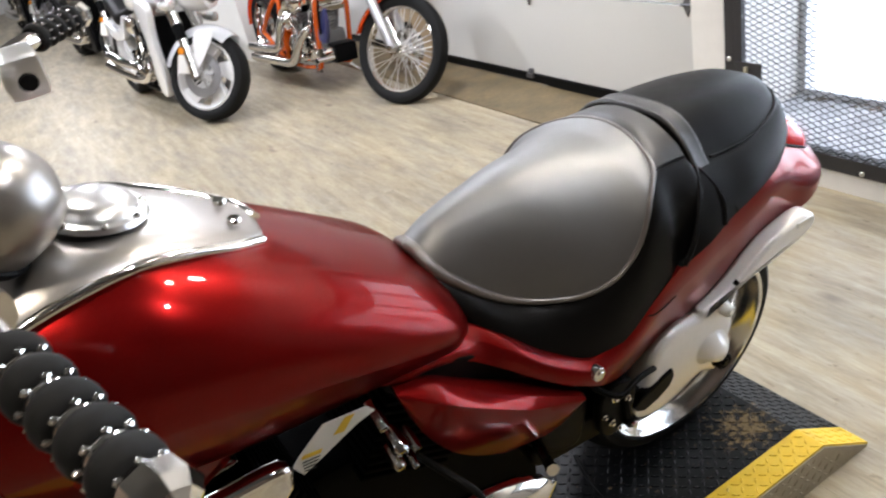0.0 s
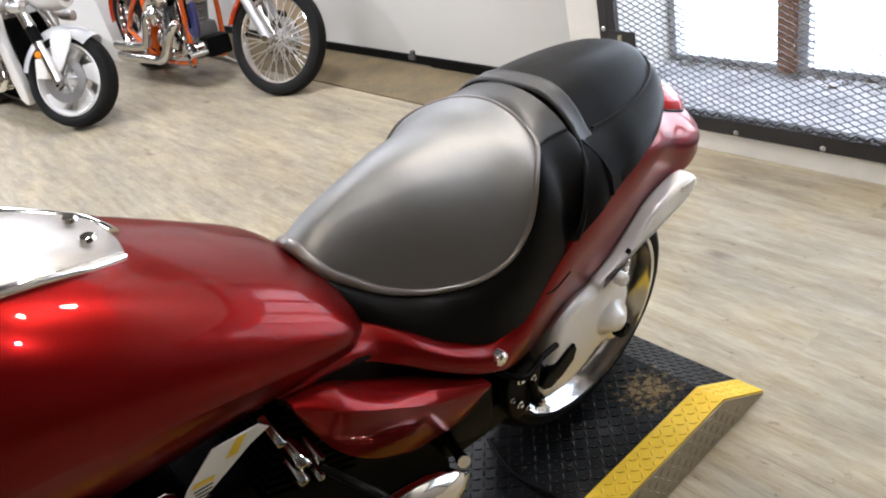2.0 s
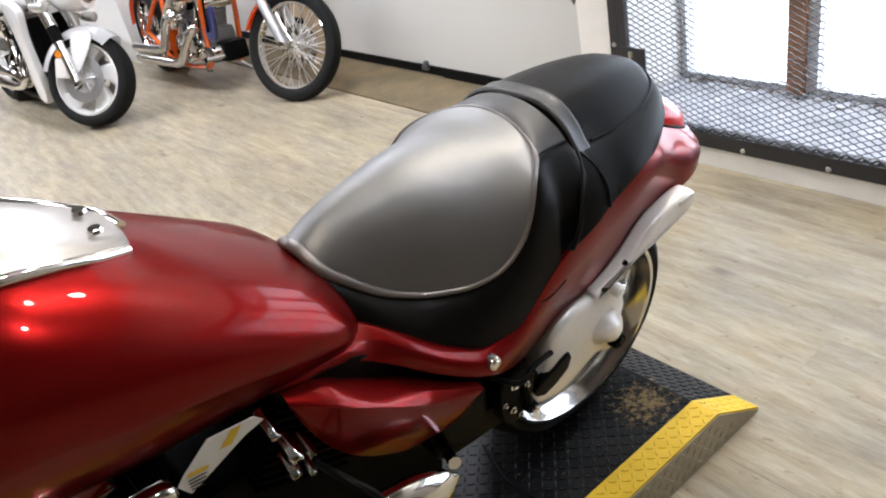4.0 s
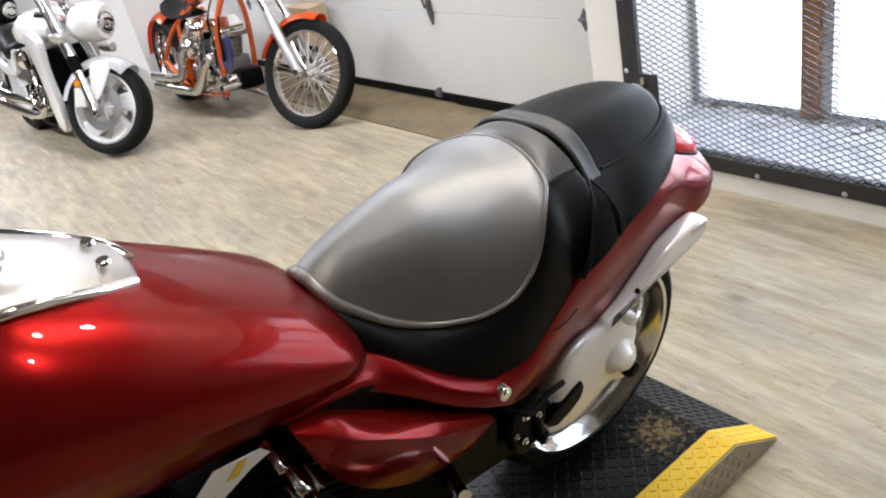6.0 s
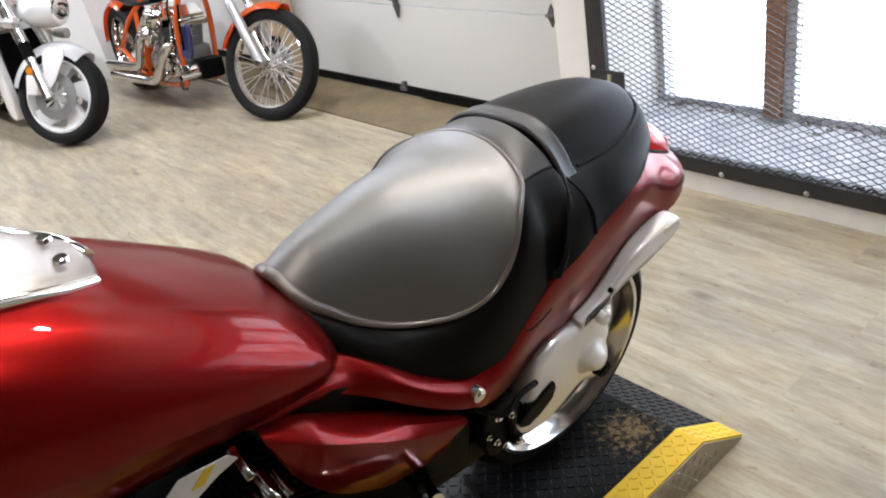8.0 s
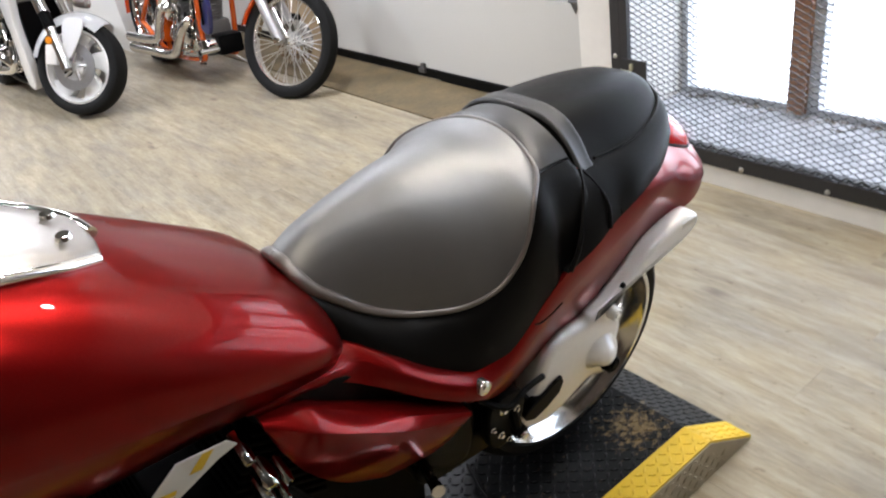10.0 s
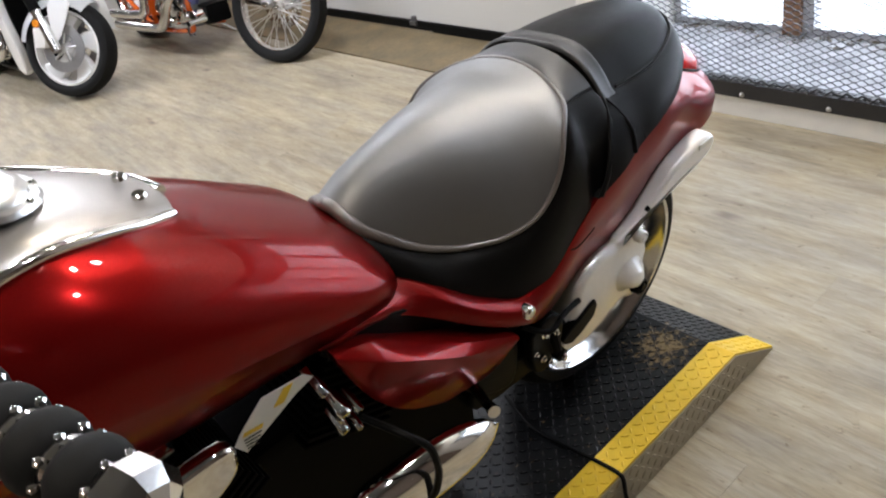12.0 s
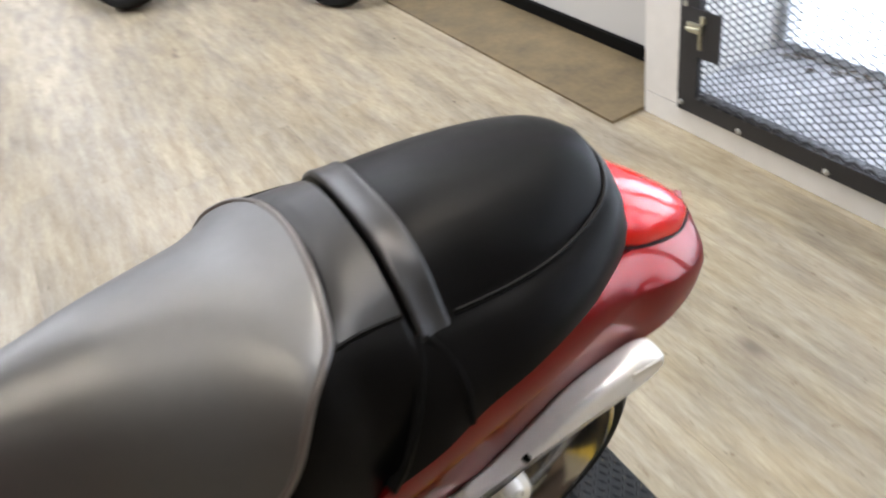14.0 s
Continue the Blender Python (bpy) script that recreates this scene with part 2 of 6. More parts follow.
PLATE_BLACK = dusty_plate("black_tread_plate", (0.165, -0.065, 0.10), (0.13, 0.12, 0.3))
PLATE_BARE = surface("worn_tread_plate_side", (0.30, 0.26, 0.19), 0.42, 0.6, 0.2, 60, 0.2)
RUST_DUST = surface("tan_dust", (0.27, 0.19, 0.10), 0.9, 0, 0.3, 60, 0.4)
PLANK = plank_material("weathered_oak_vinyl")
DARK_JOINT = surface("dark_joint", (0.30, 0.255, 0.18), 0.8, 0, 0.2)
LAMP_GLOW = glow("lamp_glow", (1.0, 0.90, 0.76), 120)
FILL_TUBE_GLOW = glow("fill_strip_glow", (1.0, 0.95, 0.87), 8)
DAYLIGHT = glow("overcast_outside", (0.78, 0.86, 1.0), 4.5)
GLASS = glass("window_glass")
RED_LENS = surface("red_lamp_lens", (0.78, 0.008, 0.005), 0.10, 0, 0.1, 60, 0.0, coat=0.0, gloss=0.3)
HEAD_GLASS = surface("headlamp_glass", (0.62, 0.63, 0.62), 0.12, 0.6, 0.2, 40, 0.0, coat=1.0)
PAPER = surface("warning_label_white", (0.72, 0.71, 0.66), 0.5, 0, 0.04, 60, 0.05)
LABEL_YELLOW = surface("warning_label_yellow", (0.72, 0.48, 0.03), 0.5, 0, 0.05)
INK = surface("label_ink", (0.03, 0.03, 0.03), 0.6)
CARD_TAN = surface("tan_cardboard", (0.40, 0.30, 0.19), 0.8, 0, 0.12, 60, 0.2)
BRASS = surface("pale_latch_metal", (0.55, 0.54, 0.42), 0.35, 0.8, 0.15)

# ---- building helpers ----
def finish(bm, angle=38):
    bmesh.ops.recalc_face_normals(bm, faces=bm.faces[:])
    for f in bm.faces:
        f.smooth = True
    lim = radians(angle)
    for e in bm.edges:
        e.smooth = not (len(e.link_faces) == 2 and e.calc_face_angle(0) > lim)


def mesh_of(name, bm, mat, angle=38):
    finish(bm, angle)
    me = bpy.data.meshes.new(name)
    bm.to_mesh(me)
    bm.free()
    me.materials.append(mat)
    return me


def flat_faced(ob):
    """Keeps the large faces of a bevelled piece flat in shading, with the turn in the bevel alone."""
    if len(ob.data.polygons) < 120:
        m = ob.modifiers.new("weighted_normals", "WEIGHTED_NORMAL")
        m.keep_sharp, m.weight = True, 70
    return ob


def part(name, bm, mat, parent, label="", angle=38):
    ob = flat_faced(new(name, mesh_of(name, bm, mat, angle)))
    ob.parent = parent
    if label:
        tagged(ob, label=label)
    return ob


def thing(name, label, category, m=None, group=""):
    ob = new(name)
    ob.empty_display_size = 0.05
    if m is not None:
        ob.matrix_world = m
    return tagged(ob, label=label, category=category, group=group)


def structure(name, bm, mat, label, category, angle=38):
    ob = flat_faced(new(name, mesh_of(name, bm, mat, angle)))
    return tagged(ob, label=label, category=category, kind="structure")


def smooth_curve(pairs):
    """A gentle curve through (x, value) pairs."""
    xs, ys = np.array([p[0] for p in pairs], float), np.array([p[1] for p in pairs], float)
    d = np.diff(ys) / np.diff(xs)
    m = np.zeros(len(xs))
    m[0], m[-1] = d[0], d[-1]
    for i in range(1, len(xs) - 1):
        m[i] = 0 if d[i - 1] * d[i] <= 0 else 2 * d[i - 1] * d[i] / (d[i - 1] + d[i])

    def at(x):
        x = min(max(x, xs[0]), xs[-1])
        i = min(max(int(np.searchsorted(xs, x)) - 1, 0), len(xs) - 2)
        h = xs[i + 1] - xs[i]
        t = (x - xs[i]) / h
        return float((2 * t**3 - 3 * t**2 + 1) * ys[i] + (t**3 - 2 * t**2 + t) * h * m[i] + (3 * t**2 - 2 * t**3) * ys[i + 1] + (t**3 - t**2) * h * m[i + 1])

    return at


def add_box(bm, lo, hi, bevel=0.0, m=None):
    r = bmesh.ops.create_cube(bm, size=1.0)
    v = r["verts"]
    size = [b - a for a, b in zip(lo, hi)]
    mid = [(a + b) / 2 for a, b in zip(lo, hi)]
    for p in v:
        p.co = Vector((p.co.x * size[0] + mid[0], p.co.y * size[1] + mid[1], p.co.z * size[2] + mid[2]))
    if bevel:
        edges = list({e for p in v for e in p.link_edges})
        res = bmesh.ops.bevel(bm, geom=edges, offset=bevel, segments=2, affect="EDGES", profile=0.7)
        v = list({p for f in res["faces"] for p in f.verts} | {p for p in v if p.is_valid})
    if m is not None:
        for p in v:
            p.co = m @ p.co
    return v


def box(lo, hi, bevel=0.004, m=None):
    bm = bmesh.new()
    add_box(bm, lo, hi, bevel, m)
    return bm


def add_rings(bm, rings, closed=True, caps=True):
    rows = [[bm.verts.new(p) for p in ring] for ring in rings]
    n = len(rows[0])
    for a, b in zip(rows, rows[1:]):
        for i in range(n if closed else n - 1):
            j = (i + 1) % n
            bm.faces.new((a[i], a[j], b[j], b[i]))
    if caps and closed:
        bm.faces.new(rows[0][::-1])
        bm.faces.new(rows[-1])
    return rows


def rings_mesh(rings, closed=True, caps=True):
    bm = bmesh.new()
    add_rings(bm, rings, closed, caps)
    return bm


def path_points(points, steps=6):
    """A smooth line through the points."""
    p = [Vector(q) for q in points]
    if len(p) < 3 or steps < 2:
        return p
    out = []
    for i in range(len(p) - 1):
        a, b, c, d = p[max(i - 1, 0)], p[i], p[i + 1], p[min(i + 2, len(p) - 1)]
        for s in range(steps):
            t = s / steps
            out.append(0.5 * ((2 * b) + (c - a) * t + (2 * a - 5 * b + 4 * c - d) * t * t + (3 * b - 3 * c + d - a) * t**3))
    return out + [p[-1]]


def add_tube(bm, points, radius, sides=10, steps=6, flat=1.0):
    """A round tube along a smooth line; radius is a number or one for each point of the line."""
    pts = path_points(points, steps)
    rad = [radius] * len(pts) if isinstance(radius, (int, float)) else [float(np.interp(i, np.linspace(0, len(pts) - 1, len(radius)), radius)) for i in range(len(pts))]
    up = Vector((0, 0, 1))
    if abs((pts[-1] - pts[0]).normalized().z) > 0.9:
        up = Vector((1, 0, 0))
    rings = []
    for i, p in enumerate(pts):
        d = (pts[min(i + 1, len(pts) - 1)] - pts[max(i - 1, 0)]).normalized()
        s = d.cross(up).normalized()
        u = s.cross(d)
        rings.append([p + rad[i] * (math.cos(a) * s + flat * math.sin(a) * u) for a in np.linspace(0, 2 * math.pi, sides, endpoint=False)])
    add_rings(bm, rings)


def tube(points, radius, sides=10, steps=6, flat=1.0):
    bm = bmesh.new()
    add_tube(bm, points, radius, sides, steps, flat)
    return bm


def add_lathe(bm, profile, m, sides=40):
    """Turns a profile of (radius, along) round the local z axis of m; the profile runs round a closed ring or from axis to axis."""
    rings = []
    for r, h in profile:
        rings.append([m @ Vector((max(r, 1e-4) * math.cos(a), max(r, 1e-4) * math.sin(a), h)) for a in np.linspace(0, 2 * math.pi, sides, endpoint=False)])
    add_rings(bm, rings, True, False)


def lathe(profile, m, sides=40):
    bm = bmesh.new()
    add_lathe(bm, profile, m, sides)
    bmesh.ops.remove_doubles(bm, verts=bm.verts[:], dist=2e-4)
    return bm


def plate(outline, y0, y1, bevel=0.004, axis="y", m=None):
    """A flat piece with a rounded edge, from an outline in the other two axes."""
    bm = bmesh.new()
    put = {"y": lambda a, b, c: Vector((a, c, b)), "z": lambda a, b, c: Vector((a, b, c)), "x": lambda a, b, c: Vector((c, a, b))}[axis]
    low = [bm.verts.new(put(a, b, y0)) for a, b in outline]
    face = bm.faces.new(low)
    ext = bmesh.ops.extrude_face_region(bm, geom=[face])
    top = [v for v in ext["geom"] if isinstance(v, bmesh.types.BMVert)]
    bmesh.ops.translate(bm, verts=top, vec=put(0, 0, y1 - y0))
    bmesh.ops.recalc_face_normals(bm, faces=bm.faces[:])
    if bevel:
        rim = [e for e in bm.edges if len(e.link_faces) == 2 and e.calc_face_angle(0) > radians(60)]
        bmesh.ops.bevel(bm, geom=rim, offset=bevel, segments=3, affect="EDGES", profile=0.6)
    if m is not None:
        bm.transform(m)
    return bm


def rounded(points, steps=5):
    """A closed smooth outline through the points."""
    n = len(points)
    out = []
    for i in range(n):
        a, b, c, d = (Vector(points[(i + k) % n]) for k in (-1, 0, 1, 2))
        for s in range(steps):
            t = s / steps
            out.append(tuple(0.5 * ((2 * b) + (c - a) * t + (2 * a - 5 * b + 4 * c - d) * t * t + (3 * b - 3 * c + d - a) * t**3)))
    return out


AXIS_Y = pose(0, 0, 0, 90)   # turns a lathe's axis along y


def tyre_profile(outer, width, bead):
    """A tyre's cross-section, outside, as (radius, along)."""
    h = width / 2
    side = outer - bead
    return [(bead, h * 0.72), (bead + side * 0.25, h * 0.95), (bead + side * 0.6, h), (bead + side * 0.85, h * 0.86), (outer - 0.004, h * 0.5), (outer, 0),
            (outer - 0.004, -h * 0.5), (bead + side * 0.85, -h * 0.86), (bead + side * 0.6, -h), (bead + side * 0.25, -h * 0.95), (bead, -h * 0.72), (bead, h * 0.72)]

# ---- the room ----
WALL_X, DOOR_X, GLASS_X = 1.52, 1.76, 2.0
PLANK_W, PLANK_L, SEAM = 0.18, 1.22, 0.58

structure("floor", box((-6.0, -4.0, -0.12), (2.10, 18.0, -0.006), 0), DARK_JOINT, "subfloor under weathered oak-look vinyl planks", "floor")


def wall(name, lo, hi, label="plain white painted showroom wall", mat=None):
    return structure(name, box(lo, hi, 0.003), mat or WALL_WHITE, label, "wall")


wall("wall_east_post", (WALL_X, 1.12, 0), (2.1, 1.30, 3.2))
wall("wall_east_sill_block", (WALL_X, -1.7, 0), (2.1, 1.12, 0.14))
wall("wall_east_lintel", (WALL_X, -1.7, 2.15), (2.1, 1.12, 3.2))
wall("wall_east_south", (WALL_X, -4.0, 0), (2.1, -1.7, 3.2))
wall("wall_east_over_door", (WALL_X, 1.30, 2.45), (2.1, 5.55, 3.2))
wall("wall_east_north", (WALL_X, 5.55, 0), (2.1, 6.06, 3.2))
wall("wall_bay", (0.985, 6.06, 0), (2.1, 18.0, 3.2))
# south wall is unseen, added dark so the bike's near side stays dark
wall("wall_south", (-6.1, -3.3, 0), (1.519, -3.2, 3.2), "unseen dark brown wall added to keep the bike's near side dark", UNSEEN_BROWN)
wall("wall_north", (-6.1, 18.0, 0), (2.1, 18.1, 3.2))
wall("wall_west", (-6.1, -4.0, 0), (-6.0, 18.0, 3.2), "plain tan painted showroom wall", WALL_TAN)
# ceiling is unseen; its dark grey keeps reflections in paint and vinyl dim
structure("ceiling", box((-6.1, -4.1, 3.2), (2.1, 18.1, 3.3), 0), CEIL_DARK, "plain dark grey showroom ceiling, unseen, kept dark for dim reflections", "ceiling")

# white trim boards below and beside the cage
structure("trim_base", box((WALL_X - 0.014, -1.9, 0.0), (WALL_X - 0.001, 1.297, 0.088), 0.002), TRIM_WHITE, "cream-white painted baseboard under the steel cage", "baseboard")
structure("trim_post", box((WALL_X - 0.014, 1.115, 0.0905), (WALL_X - 0.001, 1.297, 2.3), 0.002), TRIM_WHITE, "cream-white painted post board beside the garage door", "trim")

# ---- window in a deep reveal ----
structure("window_sill", box((WALL_X + 0.02, -1.69, 0.1405), (GLASS_X + 0.05, 1.118, 0.152), 0.002), SILL_DUST, "dusty grey concrete window ledge behind the mesh", "window sill")
# dead leaves and dirt blown against the glass
rng = random.Random(4)
verts, faces = [], []
for k in range(260):
    x, y = GLASS_X - 0.03 - abs(rng.gauss(0, 0.05)), rng.uniform(-1.2, 1.08)
    r, a = rng.uniform(0.004, 0.016), rng.uniform(0, 6.28)
    n = len(verts)
    for j in range(5):
        q = a + j * 1.2566
        verts.append((x + r * math.cos(q) * rng.uniform(0.5, 1.1), y + r * math.sin(q) * rng.uniform(0.5, 1.1), 0.1535 + rng.uniform(0.0, 0.006)))
    verts.append((x, y, 0.156 + rng.uniform(0.0, 0.006)))
    faces += [(n + j, n + (j + 1) % 5, n + 5) for j in range(5)]
me = bpy.data.meshes.new("leaf_litter")
me.from_pydata(verts, [], faces)
me.materials.append(LITTER)
tagged(new("leaf_litter", me), label="dry leaves and dirt on the window ledge", category="leaf litter", kind="stuff")
win = new("window_1")
tagged(win, label="bright storefront window with brown and grey mullions", category="window", kind="structure")
win.matrix_world = pose(GLASS_X, 0, 0.152)
for k, (a, b, mat, nm) in enumerate(((1.085, 1.118, WINDOW_METAL, "jamb_strip"), (0.520, 0.594, BROWN_FRAME, "mullion"), (0.472, 0.518, WINDOW_METAL, "mullion_strip"),
                                     (-0.13, -0.056, BROWN_FRAME, "mullion"), (-0.178, -0.132, WINDOW_METAL, "mullion_strip"), (-0.78, -0.706, BROWN_FRAME, "mullion"), (-1.69, -1.64, WINDOW_METAL, "jamb_strip"))):
    dx = 0.05 if mat is BROWN_FRAME else 0.03
    part(nm, box((-dx, a, 0.0), (0.03, b, 1.99), 0.003), mat, win)
part("bottom_rail", box((-0.025, -1.69, 0.0005), (-0.001, 1.118, 0.028), 0.003), WINDOW_METAL, win)
for a, b in ((0.594, 1.085), (-0.056, 0.472), (-0.706, -0.178), (-1.64, -0.78)):
    p = part("pane", box((0.004, a, 0.003), (0.010, b, 1.98), 0), GLASS, win)
    p.visible_shadow = False
back = structure("backdrop", box((2.9, -5.0, -1.0), (2.95, 5.5, 5.0), 0), DAYLIGHT, "overcast white daylight outside the window", "backdrop")

# ---- garage door ----
door = new("door_1")
tagged(door, label="closed off-white sectional garage door with black bottom seal", category="garage door", kind="structure")
door.matrix_world = pose(DOOR_X, 1.30, 0)
SECTION = 0.50
for k in range(5):
    z0 = 0.085 + (SECTION - 0.055 if k else 0) + max(0, k - 1) * SECTION
    z1 = 0.585 + k * SECTION - 0.003
    z0 = 0.085 if k == 0 else 0.585 + (k - 1) * SECTION
    bm = bmesh.new()
    add_box(bm, (0.0, -0.02, z0), (0.045, 4.30, z1 - 0.004), 0.006)
    part("door_section", bm, DOOR_WHITE, door)
part("bottom_seal", box((-0.012, -0.02, 0.0248), (0.05, 4.3, 0.083), 0.006), BLACK_PLASTIC, door, "black rubber bottom seal")
# thin bright metal strip stands in for daylight leaking below the seal
part("daylight_strip", box((-0.0195, 1.36, 0.0252), (-0.0125, 4.3, 0.037), 0.001), ALLOY, door, "bright strip standing in for daylight under the door")
part("side_track", box((-0.035, 0.003, 0.10), (-0.004, 0.03, 2.4), 0.003), WINDOW_METAL, door, "galvanised steel roller track")


def hinge(y, z):
    bm = plate([(-0.03, 0.0), (0.0, 0.055), (0.03, 0.0), (0.0, -0.055)], -0.010, -0.001, 0.002, "x")
    bm.transform(Matrix.Translation((0, y, z)))
    add_tube(bm, [(-0.016, y - 0.028, z + 0.002), (-0.016, y + 0.028, z + 0.002)], 0.008, 8, 1)
    part("hinge", bm, DARK_ZINC, door, "dark zinc hinge plate")


for z in (0.585, 1.085, 1.585):
    hinge(0.245, z)
    hinge(4.0, z)
bm = tube([(-0.02, 1.465, 0.88), (-0.05, 1.46, 0.86), (-0.055, 1.452, 0.80), (-0.035, 1.445, 0.74), (-0.05, 1.452, 0.68), (-0.04, 1.455, 0.62)], 0.008, 8)
add_box(bm, (-0.02, 1.437, 0.60), (-0.001, 1.473, 0.66), 0.003)
part("pull_handle", bm, DARK_ZINC, door, "grey metal pull handle")
bm = plate([(-0.028, 0.0), (0.0, 0.045), (0.028, 0.0), (0.0, -0.075)], -0.014, -0.001, 0.003, "x")
bm.transform(Matrix.Translation((0, 1.455, 0.585)))
part("handle_plate", bm, DARK_ZINC, door, "grey metal pointed handle plate")
bm = box((-0.03, 1.50, 0.062), (-0.0125, 1.56, 0.088), 0.003)
add_box(bm, (-0.022, 1.515, 0.088), (-0.001, 1.545, 0.115), 0.003)
part("lock_bracket", bm, DARK_ZINC, door, "small grey metal bracket")
bm = box((-0.03, 0.25, 0.845), (-0.001, 0.33, 0.905), 0.004)
add_tube(bm, [(-0.02, 0.33, 0.87), (-0.02, 0.45, 0.885)], 0.009, 8, 1)
part("roller_bracket", bm, DARK_ZINC, door, "zinc roller bracket")

# plywood threshold, a shallow ramp up to the door
bm = bmesh.new()
prof = [(1.357, 0.0), (1.357, 0.010), (1.60, 0.022), (DOOR_X + 0.10, 0.0244), (DOOR_X + 0.10, 0.0)]
add_rings(bm, [[(x, y, z) for x, z in prof] for y in (1.302, 5.50)])
structure("door_threshold", bm, PLYWOOD, "worn brown plywood ramp in front of garage door", "threshold", 20)

# ---- steel cage over the window ----
cage = thing("security_cage", "black steel frame with expanded metal mesh over window", "security cage", pose(WALL_X, 0, 0))
part("bottom_rail", box((-0.030, -1.9, 0.089), (-0.0145, 1.112, 0.150), 0.003), CAGE_BLACK, cage)
part("ledge_rail", box((-0.0145, -1.9, 0.150), (0.018, 1.02, 0.156), 0.002), CAGE_BLACK, cage)
part("post", box((-0.032, 1.066, 0.1505), (-0.0145, 1.112, 2.2), 0.003), CAGE_BLACK, cage)
part("post", box((-0.036, 1.024, 0.1505), (-0.012, 1.062, 2.2), 0.003), CAGE_BLACK, cage)
part("top_rail", box((-0.030, -1.9, 2.1), (-0.012, 1.020, 2.16), 0.003), CAGE_BLACK, cage)
part("post", box((-0.030, -1.9, 0.1505), (-0.0145, -1.85, 2.09), 0.003), CAGE_BLACK, cage)
PITCH_Y, PITCH_Z, STRAND = 0.052, 0.0235, 0.0024
verts, faces = [], []
row = 0
z = 0.150
while z < 2.10:
    n = int((1.03 + 1.86) / (PITCH_Y / 2))
    start = len(verts)
    for i in range(n + 1):
        y = 1.03 - i * PITCH_Y / 2
        up = (i + row) % 2
        zz = z + (PITCH_Z * 0.235 if up else -PITCH_Z * 0.235)
        x = -0.022 + (0.003 if up else -0.003)
        for dx, dz in ((-0.0022, -STRAND / 2), (0.0022, -STRAND / 2), (0.0022, STRAND / 2), (-0.0022, STRAND / 2)):
            verts.append((x + dx, y, zz + dz))
    for i in range(n):
        a, b = start + 4 * i, start + 4 * i + 4
        for k in range(4):
            faces.append((a + k, a + (k + 1) % 4, b + (k + 1) % 4, b + k))
    z += PITCH_Z * 0.5
    row += 1
me = bpy.data.meshes.new("expanded_mesh")
me.from_pydata(verts, [], faces)
me.materials.append(CAGE_BLACK)
mesh_ob = new("expanded_mesh", me)
mesh_ob.parent = cage
tagged(mesh_ob, label="black expanded diamond metal mesh", kind="stuff")
# folded mesh edge along the bottom rail
bm = bmesh.new()
for i in range(56):
    y = 1.02 - i * PITCH_Y
    add_tube(bm, [(-0.034, y, 0.152), (-0.040, y - PITCH_Y * 0.3, 0.168), (-0.034, y - PITCH_Y * 0.55, 0.176), (-0.03, y - PITCH_Y, 0.160)], 0.0042, 6, 3)
part("folded_mesh_edge", bm, CAGE_BLACK, cage)
screw_me = mesh_of("screw", lathe([(0.0, 0.006), (0.006, 0.0055), (0.0095, 0.003), (0.0105, 0.0), (0.0, 0.0)], pose(0, 0, 0, 0, -90), 14), SCREW)
for y, z in ((1.095, 0.118), (0.835, 0.104), (0.502, 0.104), (0.169, 0.104), (-0.164, 0.104), (-0.497, 0.104), (-0.83, 0.104), (1.09, 0.47), (1.09, 0.77), (1.09, 1.2)):
    s = new("screw", screw_me)
    s.parent, s.location = cage, (-0.0305 if z < 0.15 else -0.0325, y, z)
bm = box((-0.047, 0.925, 0.312), (-0.041, 1.05, 0.470), 0.0015)
part("latch_plate", bm, CAGE_BLACK, cage, "black steel latch plate")
bm = box((-0.052, 0.945, 1.075), (-0.041, 1.05, 1.125), 0.002)
part("upper_latch_plate", bm, CAGE_BLACK, cage)
bm = tube([(-0.060, 1.055, 0.405), (-0.062, 1.01, 0.41), (-0.064, 0.992, 0.405), (-0.062, 0.992, 0.35)], 0.006, 8, 3)
add_box(bm, (-0.060, 0.995, 0.395), (-0.047, 1.055, 0.425), 0.003)
add_box(bm, (-0.058, 0.985, 0.43), (-0.047, 1.0, 0.455), 0.002)
part("latch_bolt", bm, BRASS, cage, "pale metal slide bolt")

# ---- ceiling lamps, out of view but reflected in paint and vinyl; the strips are added fill ----
lamp_house = mesh_of("lamp_housing", lathe([(0.0, 0.09), (0.04, 0.09), (0.055, 0.03), (0.085, 0.0), (0.085, -0.02), (0.078, -0.02), (0.078, 0.0), (0.0, 0.0)], Matrix.Identity(4), 28), WHITE_PAINT)
lamp_disc = mesh_of("diffuser", lathe([(0.0, -0.004), (0.075, -0.004), (0.075, -0.010), (0.0, -0.012)], Matrix.Identity(4), 28), LAMP_GLOW)
for x, y, watts, tint in SPOTS:
    lamp = thing("ceiling_lamp", "unseen round white ceiling lamp with glowing diffuser", "ceiling lamp", pose(x, y, 3.11), "round ceiling lamps")
    for nm, me in (("housing", lamp_house), ("diffuser", lamp_disc)):
        ob = new(nm, me)
        ob.parent = lamp
    data = bpy.data.lights.new("lamp_light", "AREA")
    data.shape, data.size, data.energy, data.color = "DISK", 0.15, watts, tint
    bulb = new("lamp_light", data)
    bulb.matrix_world = pose(x, y, 3.095)
tray = mesh_of("lamp_tray", box((-0.16, -0.62, 0.0), (0.16, 0.62, 0.07), 0.01), WHITE_PAINT)
cover = mesh_of("diffuser", box((-0.14, -0.60, -0.012), (0.14, 0.60, -0.001), 0.004), FILL_TUBE_GLOW)
